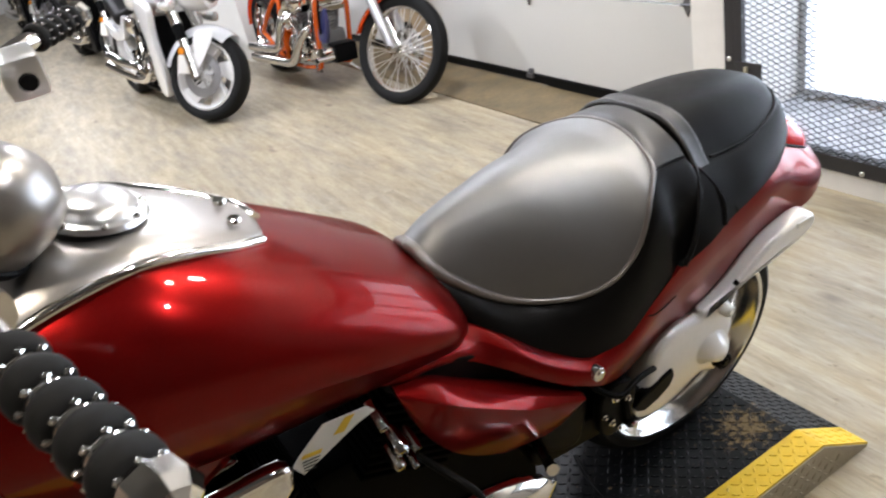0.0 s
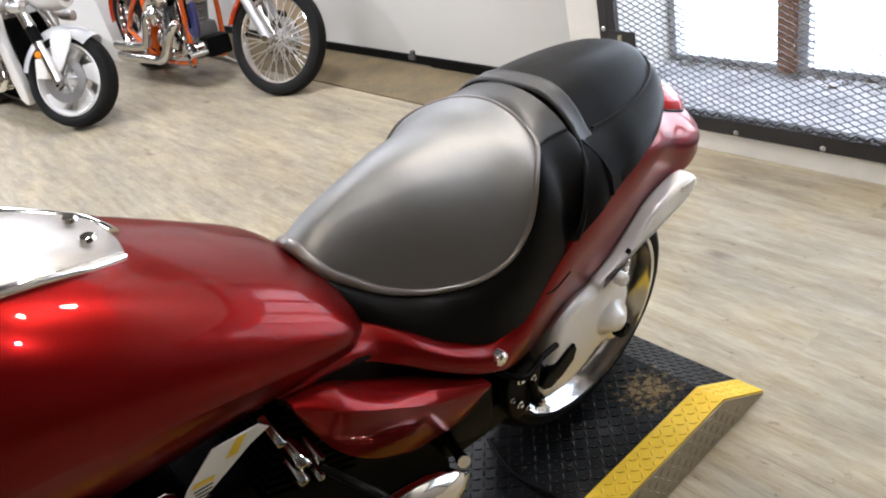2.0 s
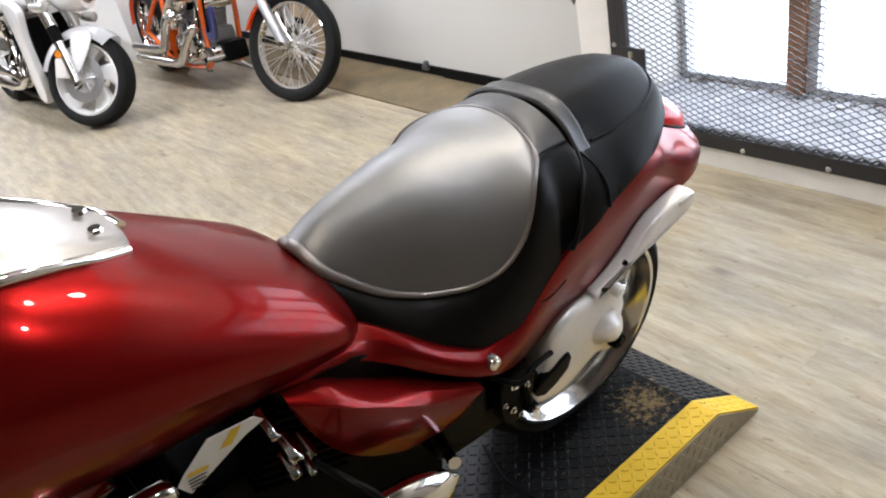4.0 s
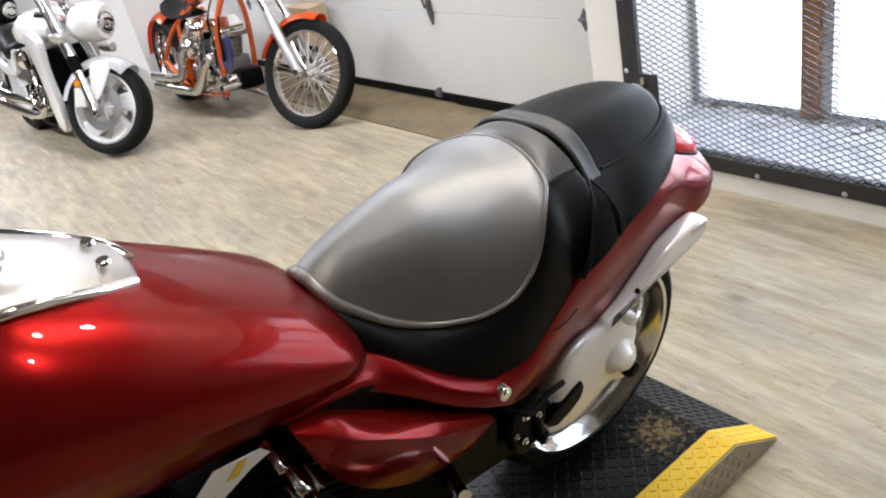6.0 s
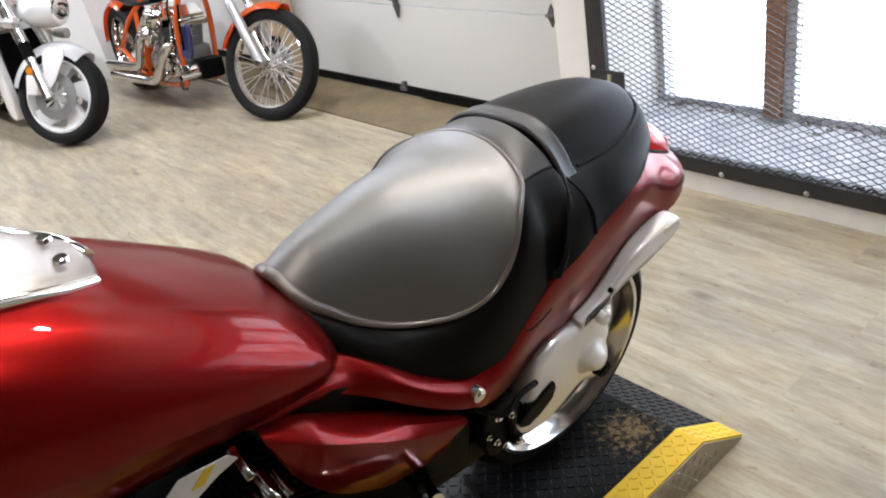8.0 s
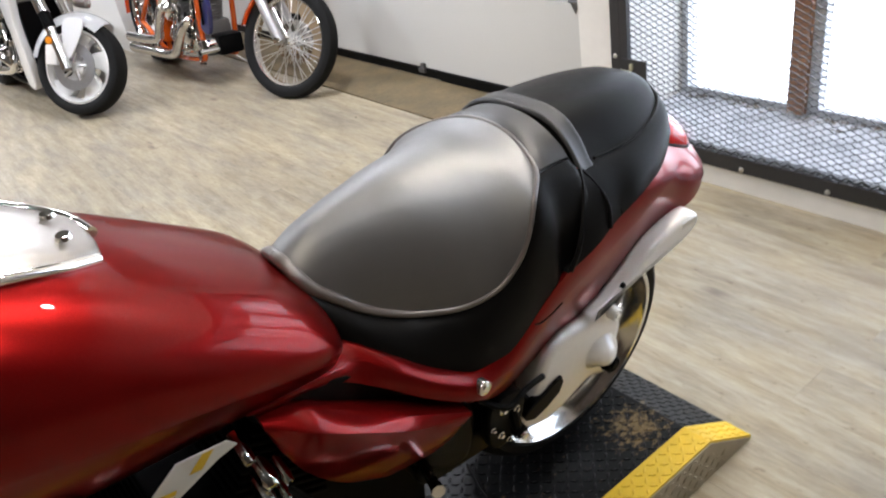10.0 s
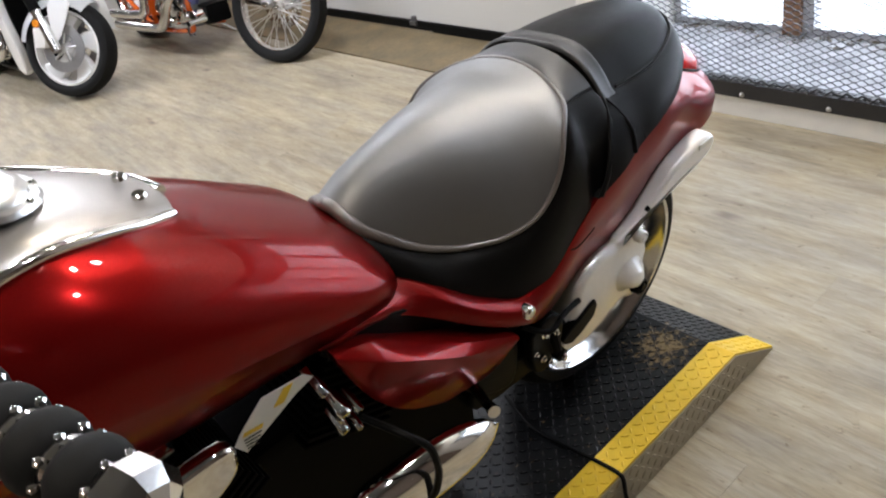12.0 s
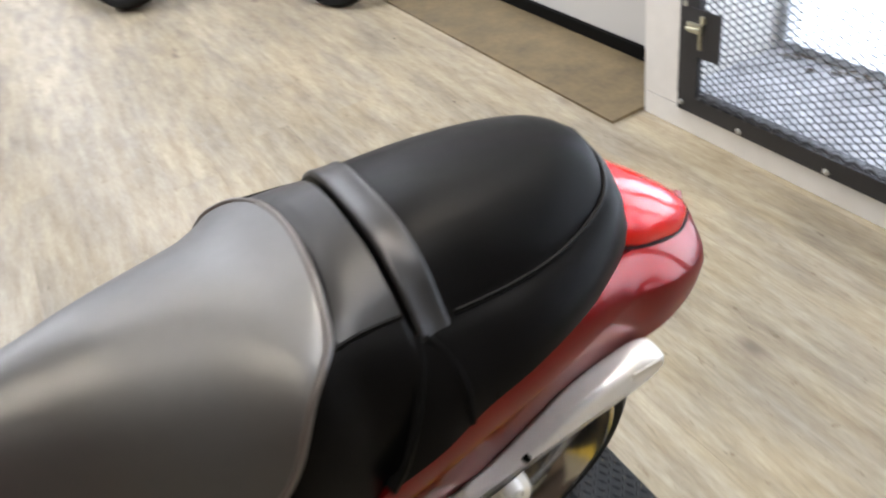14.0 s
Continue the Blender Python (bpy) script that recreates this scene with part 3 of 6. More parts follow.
for x, y, watts in FILL_TUBES:
    lamp = thing("fill_strip_lamp", "long white strip lamp added unseen as fill light, with glowing diffuser", "strip lamp", pose(x, y, 3.13), "ceiling strip lamps")
    for nm, me in (("tray", tray), ("diffuser", cover)):
        ob = new(nm, me)
        ob.parent = lamp
    area_lamp("fill_strip_light", pose(x, y, 3.11), 0.28, 1.2, watts, LAMP_WHITE)

V = Vector
# ---- display platform ----
PLAT_H, PLAT_Y0, PLAT_Y1, PLAT_KINK, PLAT_END, PLAT_FRONT = 0.112, -0.222, 0.510, 0.235, 0.408, -2.45
EDGE = 0.072
deck = thing("display_platform", "low black tread-plate platform with yellow safety edges", "platform")
prof = [(PLAT_FRONT, 0.0), (PLAT_FRONT, PLAT_H), (PLAT_KINK, PLAT_H), (PLAT_END, 0.006), (PLAT_END, 0.0)]


def deck_strip(y0, y1, lift=0.0):
    bm = bmesh.new()
    add_rings(bm, [[(x, y, z + (lift if z > 0.003 else 0)) for x, z in prof] for y in (y0, y1)])
    return bm


part("deck_plate", deck_strip(PLAT_Y0 + EDGE, PLAT_Y1 - EDGE), PLATE_BLACK, deck, "black diamond tread plate with tan dust", 20)
for y0, y1 in ((PLAT_Y0, PLAT_Y0 + EDGE - 0.0006), (PLAT_Y1 - EDGE + 0.0006, PLAT_Y1)):
    part("safety_edge", deck_strip(y0, y1, 0.0015), YELLOW, deck, "worn yellow painted edge strip", 20)
bm = plate([(PLAT_FRONT, 0.001), (PLAT_FRONT, PLAT_H - 0.004), (PLAT_KINK, PLAT_H - 0.004), (PLAT_END - 0.006, 0.004), (PLAT_END - 0.006, 0.001)], PLAT_Y0 - 0.004, PLAT_Y0 - 0.0005, 0)
part("side_skirt", bm, PLATE_BARE, deck, "bare worn tread-plate side", 20)


def lozenges(name, spots, mat, label):
    """Raised tread bars; spots are (place, along, normal)."""
    verts, faces = [], []
    for c, d, n in spots:
        s = n.cross(d)
        k = len(verts)
        for a, b, h in ((-0.0105, 0, 0), (0, -0.0034, 0), (0.0105, 0, 0), (0, 0.0034, 0), (-0.0060, 0, 0.0024), (0.0060, 0, 0.0024)):
            verts.append(c + a * d + b * s + h * n)
        faces += [(k, k + 1, k + 4), (k + 1, k + 5, k + 4), (k + 1, k + 2, k + 5), (k + 2, k + 3, k + 5), (k + 3, k + 4, k + 5), (k + 3, k, k + 4)]
    me = bpy.data.meshes.new(name)
    me.from_pydata([tuple(v) for v in verts], [], faces)
    me.materials.append(mat)
    o = new(name, me)
    o.parent = deck
    tagged(o, label=label, kind="stuff")


def tread_spots(y0, y1, x0, lift):
    spots = []
    step = 0.0215
    for i in range(int((PLAT_KINK - 0.008 - x0) / step)):
        for j in range(int((y1 - y0) / step)):
            x, y = x0 + (i + 0.5) * step, y0 + (j + 0.5) * step
            a = radians(45 if (i + j) % 2 else -45)
            spots.append((Vector((x, y, PLAT_H + lift)), Vector((math.cos(a), math.sin(a), 0)), Vector((0, 0, 1))))
    slope = Vector((PLAT_END - PLAT_KINK, 0, 0.006 - PLAT_H))
    run, d1 = slope.length, slope.normalized()
    nrm = Vector((-d1.z, 0, d1.x))
    for i in range(int(run / step)):
        for j in range(int((y1 - y0) / step)):
            p = Vector((PLAT_KINK, y0 + (j + 0.5) * step, PLAT_H + lift)) + d1 * (i + 0.5) * step
            a = radians(45 if (i + j) % 2 else -45)
            spots.append((p, d1 * math.cos(a) + Vector((0, math.sin(a), 0)), nrm))
    return spots


lozenges("tread_pattern", tread_spots(PLAT_Y0 + EDGE, PLAT_Y1 - EDGE, -1.3, 0), PLATE_BLACK, "raised black tread bars")
lozenges("tread_pattern", tread_spots(PLAT_Y0, PLAT_Y0 + EDGE, -1.3, 0.0015), YELLOW, "raised yellow tread bars")
side = [(Vector((x, PLAT_Y0 - 0.004, z)), Vector((math.cos(a), 0, math.sin(a))), Vector((0, -1, 0)))
        for i in range(70) for z in (0.02, 0.045, 0.07, 0.095)
        for x, a in ((-1.2 + i * 0.0215, radians(45 if (i + round(z * 40)) % 2 else -45)),)
        if z < PLAT_H - 0.01 - max(0, x - PLAT_KINK + 0.03) * 0.62]
lozenges("tread_pattern", side, PLATE_BARE, "raised bare steel tread bars")

# ---- the red cruiser ----
BIKE = Matrix.Translation((0.0, 0.15, PLAT_H)) @ pose(0, 0, 0, 11.0)
INTO = BIKE.inverted()
bike = thing("cruiser_motorcycle", "candy red power cruiser with black two-up seat standing on platform", "motorcycle", BIKE)


def here(x, y, z):
    """A place of the room in the bike's own axes."""
    return INTO @ V((x, y, z))


# tank
TZ = smooth_curve(((-1.32, 1.02), (-1.15, 1.085), (-1.05, 1.100), (-0.96, 1.088), (-0.88, 1.052), (-0.82, 1.018), (-0.76, 0.980), (-0.69, 0.934), (-0.62, 0.886), (-0.57, 0.849), (-0.53, 0.816)))
TW = smooth_curve(((-1.32, 0.12), (-1.15, 0.18), (-1.0, 0.215), (-0.9, 0.222), (-0.8, 0.217), (-0.7, 0.209), (-0.64, 0.200), (-0.58, 0.186), (-0.53, 0.168)))
TM = smooth_curve(((-1.32, 0.90), (-1.0, 0.92), (-0.85, 0.884), (-0.7, 0.834), (-0.6, 0.794), (-0.53, 0.764)))
TB = smooth_curve(((-1.32, 0.83), (-1.0, 0.796), (-0.75, 0.764), (-0.62, 0.738), (-0.53, 0.716)))


def TN(x):
    """How square the tank's section is; it grows squarer towards the seat."""
    k = min(1.0, max(0.0, (x + 1.25) / 0.70))
    return 2.15 + 0.30 * k



def tank_top(x, y):
    r = min(abs(y) / TW(x), 0.999)
    return TM(x) + (TZ(x) - TM(x)) * (1 - r ** TN(x)) ** (1 / TN(x))


rings = []
for x in [-1.32 + i * 0.0155 for i in range(50)] + [-0.556, -0.552, -0.5485, -0.5462, -0.5452, -0.5449]:
    # the rear end rounds off over its last five centimetres
    r = math.sqrt(max(0.0, 1 - max(0.0, (x + 0.602) / 0.0573) ** 2.3))
    w, zm = TW(x) * (0.74 + 0.26 * r), TM(x)
    zt, zb = zm + (TZ(x) - zm) * (0.68 + 0.32 * r), zm + (TB(x) - zm) * (0.62 + 0.38 * r)
    ring = []
    for a in np.linspace(0, math.pi, 33):
        c, s = math.cos(a), math.sin(a)
        ring.append((x, w * math.copysign(abs(c) ** (2 / TN(x)), c), zm + (zt - zm) * abs(s) ** (2 / TN(x))))
    for u in (0.94, 0.75, 0.5, 0.25, 0.06):
        ring.append((x, -w * (0.74 + 0.26 * u**0.5), zb + (zm - zb) * u))
    ring.append((x, -w * 0.5, zb - 0.004))
    ring.append((x, w * 0.5, zb - 0.004))
    for u in (0.06, 0.25, 0.5, 0.75, 0.94):
        ring.append((x, w * (0.74 + 0.26 * u**0.5), zb + (zm - zb) * u))
    rings.append(ring)
# the top edge leans forward to leave room for the seat's nose
lean = []
for ring in rings:
    x = ring[0][0]
    k = min(1.0, max(0.0, (x + 0.64) / 0.11)) ** 2
    lean.append([(px - 0.006 * k * min(1.0, max(0.0, (pz - TM(x) + 0.01) / (TZ(x) - TM(x) + 0.01))), py, pz) for px, py, pz in ring])
# seen from the saddle the top falls away to the right
rings = [[(px, py, pz - 0.13 * max(0.0, py) * min(1.0, max(0.0, (px + 1.0) / 0.35))) for px, py, pz in ring] for ring in lean]
part("fuel_tank", rings_mesh(rings), RED, bike, "glossy candy red fuel tank", 50)

# console on the tank
CW = smooth_curve(((-1.30, 0.10), (-1.15, 0.128), (-1.05, 0.125), (-0.95, 0.108), (-0.86, 0.083), (-0.81, 0.065), (-0.79, 0.050), (-0.783, 0.025)))


def console_z(x, y, lift):
    return tank_top(x, y * 0.96) + lift


rings = []
xs = [-1.30 + i * 0.012 for i in range(42)] + [-0.794, -0.788, -0.784]
for x in xs:
    w = CW(x)
    row = [(x, w * 1.0, console_z(x, w, -0.006)), (x, w * 1.0, console_z(x, w, 0.002))]
    row += [(x, w * u, console_z(x, w * u, 0.002 + 0.008 * min(1.0, (1 - abs(u)) * 6))) for u in (0.95, 0.88, 0.7, 0.45, 0.2, 0, -0.2, -0.45, -0.7, -0.88, -0.95)]
    row += [(x, -w, console_z(x, w, 0.002)), (x, -w, console_z(x, w, -0.006))]
    rings.append(row)
part("tank_console", rings_mesh(rings), BRUSHED, bike, "brushed steel tank console", 50)
bm = bmesh.new()
for sgn in (1, -1):
    add_tube(bm, [(x, sgn * CW(x), console_z(x, CW(x), 0.002)) for x in xs[::3]] + ([(-0.781, 0, console_z(-0.783, 0, 0.008))] if sgn > 0 else []), 0.0080, 10, 2)
part("console_rim", bm, CHROME, bike, "chrome console rim")
capm = Matrix.Translation((-0.965, 0.0, console_z(-0.965, 0, 0.012))) @ pose(0, 0, 0, 0, 16)
part("fuel_cap", lathe([(0.0, 0.022), (0.03, 0.021), (0.046, 0.016), (0.052, 0.008), (0.060, 0.006), (0.064, 0.0), (0.0, 0.0)], capm, 40), SATIN_CHROME, bike, "satin chrome round fuel cap")
for a in range(8):
    q = capm @ V((0.0565 * math.cos(a * 0.785), 0.0565 * math.sin(a * 0.785), 0.005))
    part("cap_screw", lathe([(0, 0.005), (0.004, 0.004), (0.005, 0), (0, 0)], Matrix.Translation(q), 8), CHROME, bike)
for y in (0.028, -0.028):
    part("console_screw", lathe([(0, 0.006), (0.008, 0.005), (0.010, 0), (0, 0)], Matrix.Translation((-0.815, y, console_z(-0.815, y, 0.015))), 12), CHROME, bike)

# saddle, pillion and tail share one middle plane, which stands a little straighter than the rest of the bike
MID, UPRIGHT = -0.012, -0.15


def sit(x, d, z):
    """A place on the saddle or tail: x along, d across from the middle, z measured on the bike's left edge."""
    return (x, MID + d, z - 0.15 * abs(d) + UPRIGHT * d)


# rider seat: crown, shoulder line, and the line where it meets the cowl
SC = smooth_curve(((-0.575, 0.828), (-0.557, 0.854), (-0.5, 0.887), (-0.43, 0.903), (-0.35, 0.914), (-0.27, 0.914), (-0.2, 0.907), (-0.15, 0.915), (-0.09, 0.922)))
SW = smooth_curve(((-0.575, 0.034), (-0.557, 0.052), (-0.546, 0.068), (-0.52, 0.088), (-0.492, 0.104), (-0.452, 0.126), (-0.411, 0.149), (-0.37, 0.172), (-0.329, 0.190), (-0.29, 0.199), (-0.255, 0.200), (-0.23, 0.192), (-0.207, 0.176), (-0.176, 0.150), (-0.14, 0.144), (-0.09, 0.142)))
SE = smooth_curve(((-0.575, 0.812), (-0.557, 0.830), (-0.546, 0.818), (-0.52, 0.794), (-0.492, 0.772), (-0.452, 0.751), (-0.411, 0.741), (-0.37, 0.740), (-0.329, 0.748), (-0.29, 0.766), (-0.255, 0.802), (-0.23, 0.845), (-0.207, 0.878), (-0.176, 0.895), (-0.14, 0.893), (-0.09, 0.886)))
BW = smooth_curve(((-0.575, 0.100), (-0.546, 0.118), (-0.5, 0.157), (-0.43, 0.195), (-0.36, 0.222), (-0.3, 0.227), (-0.23, 0.221), (-0.17, 0.219), (-0.11, 0.221), (-0.05, 0.212), (0.02, 0.206), (0.1, 0.182), (0.16, 0.148), (0.215, 0.100)))
BZ = smooth_curve(((-0.575, 0.762), (-0.546, 0.758), (-0.5, 0.732), (-0.43, 0.676), (-0.36, 0.645), (-0.3, 0.646), (-0.23, 0.692), (-0.17, 0.736), (-0.11, 0.762), (-0.05, 0.778), (0.02, 0.795), (0.1, 0.798), (0.16, 0.788), (0.215, 0.764)))


def seat_top(x, d):
    """Height over the bike at d across, with the tilt taken out."""
    u = min(abs(d) / SW(x), 1.0)
    return SC(x) + (SE(x) - 0.15 * SW(x) - SC(x)) * u**2.15 + 0.15 * abs(d)


def seat_ring(x, drop=0.0):
    w, e, bw, bz = SW(x), SE(x), BW(x), BZ(x) - 0.004
    if x > -0.19:
        bw -= 0.010 * min(1.0, (x + 0.19) / 0.02)
    half = [(w * u, seat_top(x, w * u) - drop) for u in (0, 0.15, 0.3, 0.45, 0.6, 0.7, 0.8, 0.88, 0.95, 1.0)]
    half += [(w + (bw - w) * f, e - drop - (e - bz) * g) for f, g in ((0.22, 0.06), (0.48, 0.20), (0.72, 0.42), (0.90, 0.70), (1.0, 1.0))]
    half.append((bw - 0.03, bz - 0.014))
    right = 0.94 - 0.07 * min(1.0, max(0.0, (x + 0.32) / 0.08))
    return [sit(x, -d, z) for d, z in half] + [sit(x, d * right, z) for d, z in half[:0:-1]]


rings = [seat_ring(x) for x in [-0.568, -0.562] + [-0.557 + i * 0.0105 for i in range(44)]]
rings += [seat_ring(x, k) for x, k in ((-0.0975, 0.002), (-0.0945, 0.006), (-0.093, 0.016))]
front = rings[0]
fz = sum(p[2] for p in front) / len(front)
rings.insert(0, [(-0.574, MID + (p[1] - MID) * 0.8, fz + (p[2] - fz) * 0.75) for p in front])
rider = part("rider_seat", rings_mesh(rings), SEAT_BLACK, bike, "black vinyl rider seat", 50)

# raised panel on the rider seat with its piping
PW = smooth_curve(((-0.5605, 0.020), (-0.557, 0.044), (-0.546, 0.066), (-0.52, 0.086), (-0.492, 0.103), (-0.452, 0.125), (-0.411, 0.148), (-0.37, 0.171), (-0.329, 0.189), (-0.29, 0.198), (-0.255, 0.199), (-0.23, 0.190), (-0.207, 0.173), (-0.184, 0.154), (-0.174, 0.140), (-0.166, 0.116), (-0.158, 0.080), (-0.1535, 0.046), (-0.1515, 0.016)))
bm = bmesh.new()
rows = []
for x in [-0.5605, -0.559, -0.557, -0.553] + [-0.549 + i * 0.0088 for i in range(42)] + [-0.1765, -0.171, -0.166, -0.160, -0.156, -0.1535, -0.1515]:
    w = PW(x)
    rows.append([sit(x, w * u, seat_top(x, w * u) + 0.0055 * min(1.0, (1 - abs(u)) * 9) ** 0.5 - 0.001) for u in (1.0, 0.99, 0.97, 0.94, 0.88, 0.78, 0.64, 0.46, 0.24, 0.0, -0.24, -0.46, -0.64, -0.78, -0.88, -0.94, -0.97, -0.99, -1.0)])
add_rings(bm, rows, False, False)
part("seat_panel", bm, SEAT_PANEL, rider, "smooth grey-black centre panel", 60)
edge = [(x, PW(x)) for x in [-0.5605, -0.557, -0.5515, -0.546] + [-0.538 + i * 0.0155 for i in range(23)] + [-0.184, -0.178, -0.174, -0.170, -0.166, -0.160, -0.1555, -0.1525]]
edge = [(-0.562, 0.0)] + edge + [(-0.151, 0.0)]
edge += [(x, -d) for x, d in edge[-2::-1]]
nose = [0.0115, 0.0110, 0.0095, 0.0070, 0.0055, 0.0048, 0.0044, 0.0042, 0.0042, 0.0042, 0.0042, 0.0042]
part("piping", tube([sit(x, d, seat_top(x, d) + 0.0025) for x, d in edge], nose + nose[::-1], 10, 2), PIPING, rider, "worn grey piping, thick at the nose")

# smooth band behind the panel, closed by a seam on either side
rows = []
for k in np.linspace(0, 1, 7):
    row = []
    for u in np.linspace(0.985, -0.985, 21):
        a, b = -0.146 - 0.026 * abs(u) ** 3, -0.0985
        x = a + (b - a) * k
        row.append(sit(x, SW(x) * u, seat_top(x, SW(x) * u) + 0.004 * min(1.0, (1 - abs(u)) * 14) * min(1.0, k * 6 + 0.3) - 0.0006))
    rows.append(row)
bm = bmesh.new()
add_rings(bm, rows, False, False)
part("rear_band", bm, BAND_BLACK, rider, "smooth black vinyl band behind the panel", 60)
for sgn in (1, -1):
    part("seam", tube([sit(x, sgn * SW(x) * 0.995, SE(x) + 0.0015) for x in (-0.174, -0.16, -0.14, -0.12, -0.101)], 0.0026, 6, 2), SEAT_BLACK, rider)

# pillion seat: rim of its flat top and the line where its sides meet the cowl
QC = smooth_curve(((-0.092, 0.922), (-0.03, 0.925), (0.05, 0.920), (0.12, 0.912), (0.17, 0.902), (0.2, 0.892), (0.214, 0.884)))
RIM = [V(p) for p in ((-0.090, 0.152, 0.876), (-0.06, 0.149, 0.870), (-0.02, 0.148, 0.865), (0.03, 0.147, 0.863), (0.09, 0.139, 0.863), (0.15, 0.119, 0.868), (0.186, 0.094, 0.875), (0.206, 0.055, 0.881), (0.213, 0.0, 0.882))]
FOOT = [V(p) for p in ((-0.172, 0.224, 0.738), (-0.11, 0.226, 0.761), (-0.05, 0.215, 0.777), (0.02, 0.208, 0.794), (0.1, 0.184, 0.797), (0.16, 0.152, 0.787), (0.214, 0.112, 0.766), (0.234, 0.06, 0.760), (0.240, 0.0, 0.758))]
rim, foot = path_points(RIM, 5), path_points(FOOT, 5)


def pillion_top(x, d, w, ze):
    u = min(abs(d) / max(w, 1e-4), 1.0)
    return QC(x) + (ze - 0.15 * w - QC(x)) * u**3.3 + 0.15 * abs(d)


def rim_at(x):
    for a, b in zip(rim, rim[1:]):
        if a.x <= x <= b.x:
            k = (x - a.x) / (b.x - a.x)
            return a.y + (b.y - a.y) * k, a.z + (b.z - a.z) * k
    return rim[0].y, rim[0].z


def loop(pts):
    return [sit(p.x, -p.y, p.z) for p in pts] + [sit(p.x, p.y, p.z) for p in pts[-2::-1]]


bm = bmesh.new()
rows = []
for f, swell in ((0.0, 0.0), (0.05, 0.007), (0.13, 0.013), (0.3, 0.017), (0.55, 0.016), (0.8, 0.009), (1.0, 0.0), (1.03, -0.03)):
    line = []
    for i, (a, b) in enumerate(zip(rim, foot)):
        p = a.lerp(b, f)
        d = V((p.x - 0.02, p.y, 0)) if p.x > 0.02 else V((0, 1, 0))
        n = V((max(0.0, d.x) * 0.5, d.y, 0))
        n = n.normalized() if n.length > 1e-5 else V((1, 0, 0))
        line.append(p + n * swell)
    rows.append(loop(line))
add_rings(bm, rows, False, False)
rows = []
for p in rim[:-1]:
    rows.append([sit(p.x, p.y * u, pillion_top(p.x, p.y * u, p.y, p.z)) for u in (-1, -0.96, -0.88, -0.76, -0.6, -0.42, -0.2, 0, 0.2, 0.42, 0.6, 0.76, 0.88, 0.96, 1)])
rows.append([sit(rim[-1].x, 0, rim[-1].z)] * 15)
add_rings(bm, rows, False, False)
# the front face down into the gap
lip = [sit(-0.090, 0.152 * u, pillion_top(-0.090, 0.152 * u, 0.152, 0.876)) for u in (-1, -0.76, -0.42, 0, 0.42, 0.76, 1)]
add_rings(bm, [lip, [(x - 0.002, y, z - 0.05) for x, y, z in lip]], False, False)
bmesh.ops.remove_doubles(bm, verts=bm.verts[:], dist=2e-4)
pillion = part("pillion_seat", bm, SEAT_BLACK, bike, "black vinyl pillion seat with flat top", 55)
part("seam", tube(loop([V((p.x, p.y + 0.002, p.z + 0.001)) for p in rim[7:]]), 0.0030, 6, 1), SEAT_BLACK, pillion)

# grab strap across the front of the pillion's top
rows = []
for x, up in ((-0.0915, -0.002), (-0.090, 0.0036), (-0.087, 0.0052), (-0.083, 0.0040), (-0.073, 0.0036), (-0.063, 0.0040), (-0.059, 0.0052), (-0.056, 0.0036), (-0.0545, 0.0)):
    w, ze = rim_at(x)
    half = [(w * u, pillion_top(x, w * u, w, ze) + up) for u in (0, 0.15, 0.3, 0.45, 0.6, 0.72, 0.84, 0.93, 1.0)]
    half += [(w + 0.006 + up * 0.6, ze - 0.003), (w + 0.011 + up * 0.5, ze - 0.010)]
    rows.append([sit(x, -d, z) for d, z in half[:0:-1]] + [sit(x, d, z) for d, z in half])
bm = bmesh.new()
add_rings(bm, rows, False, False)
part("grab_strap", bm, STRAP_GREY, pillion, "worn grey-black grab strap across the seat", 70)
# black welts that bound the gusset below the strap
for sgn in (1, -1):
    a = [sit(x, sgn * d, z) for x, d, z in ((-0.093, 0.158, 0.872), (-0.104, 0.182, 0.848), (-0.126, 0.206, 0.810), (-0.150, 0.222, 0.772), (-0.170, 0.226, 0.742))]
    b = [sit(x, sgn * d, z) for x, d, z in ((-0.086, 0.160, 0.868), (-0.070, 0.181, 0.842), (-0.066, 0.207, 0.812), (-0.070, 0.220, 0.776))]
    c = [sit(x, sgn * d, z) for x, d, z in ((-0.053, 0.160, 0.862), (-0.043, 0.182, 0.838), (-0.036, 0.203, 0.808), (-0.034, 0.213, 0.784))]
    part("seat_welt", tube(a, 0.0046, 7, 4), BLACK_PLASTIC, pillion)
    part("seat_welt", tube(b, 0.0040, 7, 4), BLACK_PLASTIC, pillion)
    part("seat_welt", tube(c, 0.0016, 6, 4), SEAT_BLACK, pillion)

# rear cowl with the side covers: upper edge, crease and lower edge along the bike
OTW = smooth_curve(((-0.722, 0.174), (-0.671, 0.168), (-0.622, 0.158), (-0.578, 0.142), (-0.546, 0.121), (-0.5, 0.157), (-0.43, 0.195), (-0.36, 0.222), (-0.3, 0.227), (-0.23, 0.221), (-0.17, 0.220), (-0.11, 0.222), (-0.05, 0.212), (0.02, 0.206), (0.1, 0.182), (0.16, 0.150), (0.215, 0.116), (0.25, 0.108), (0.3, 0.098), (0.355, 0.078), (0.4, 0.050), (0.425, 0.028), (0.436, 0.008)))
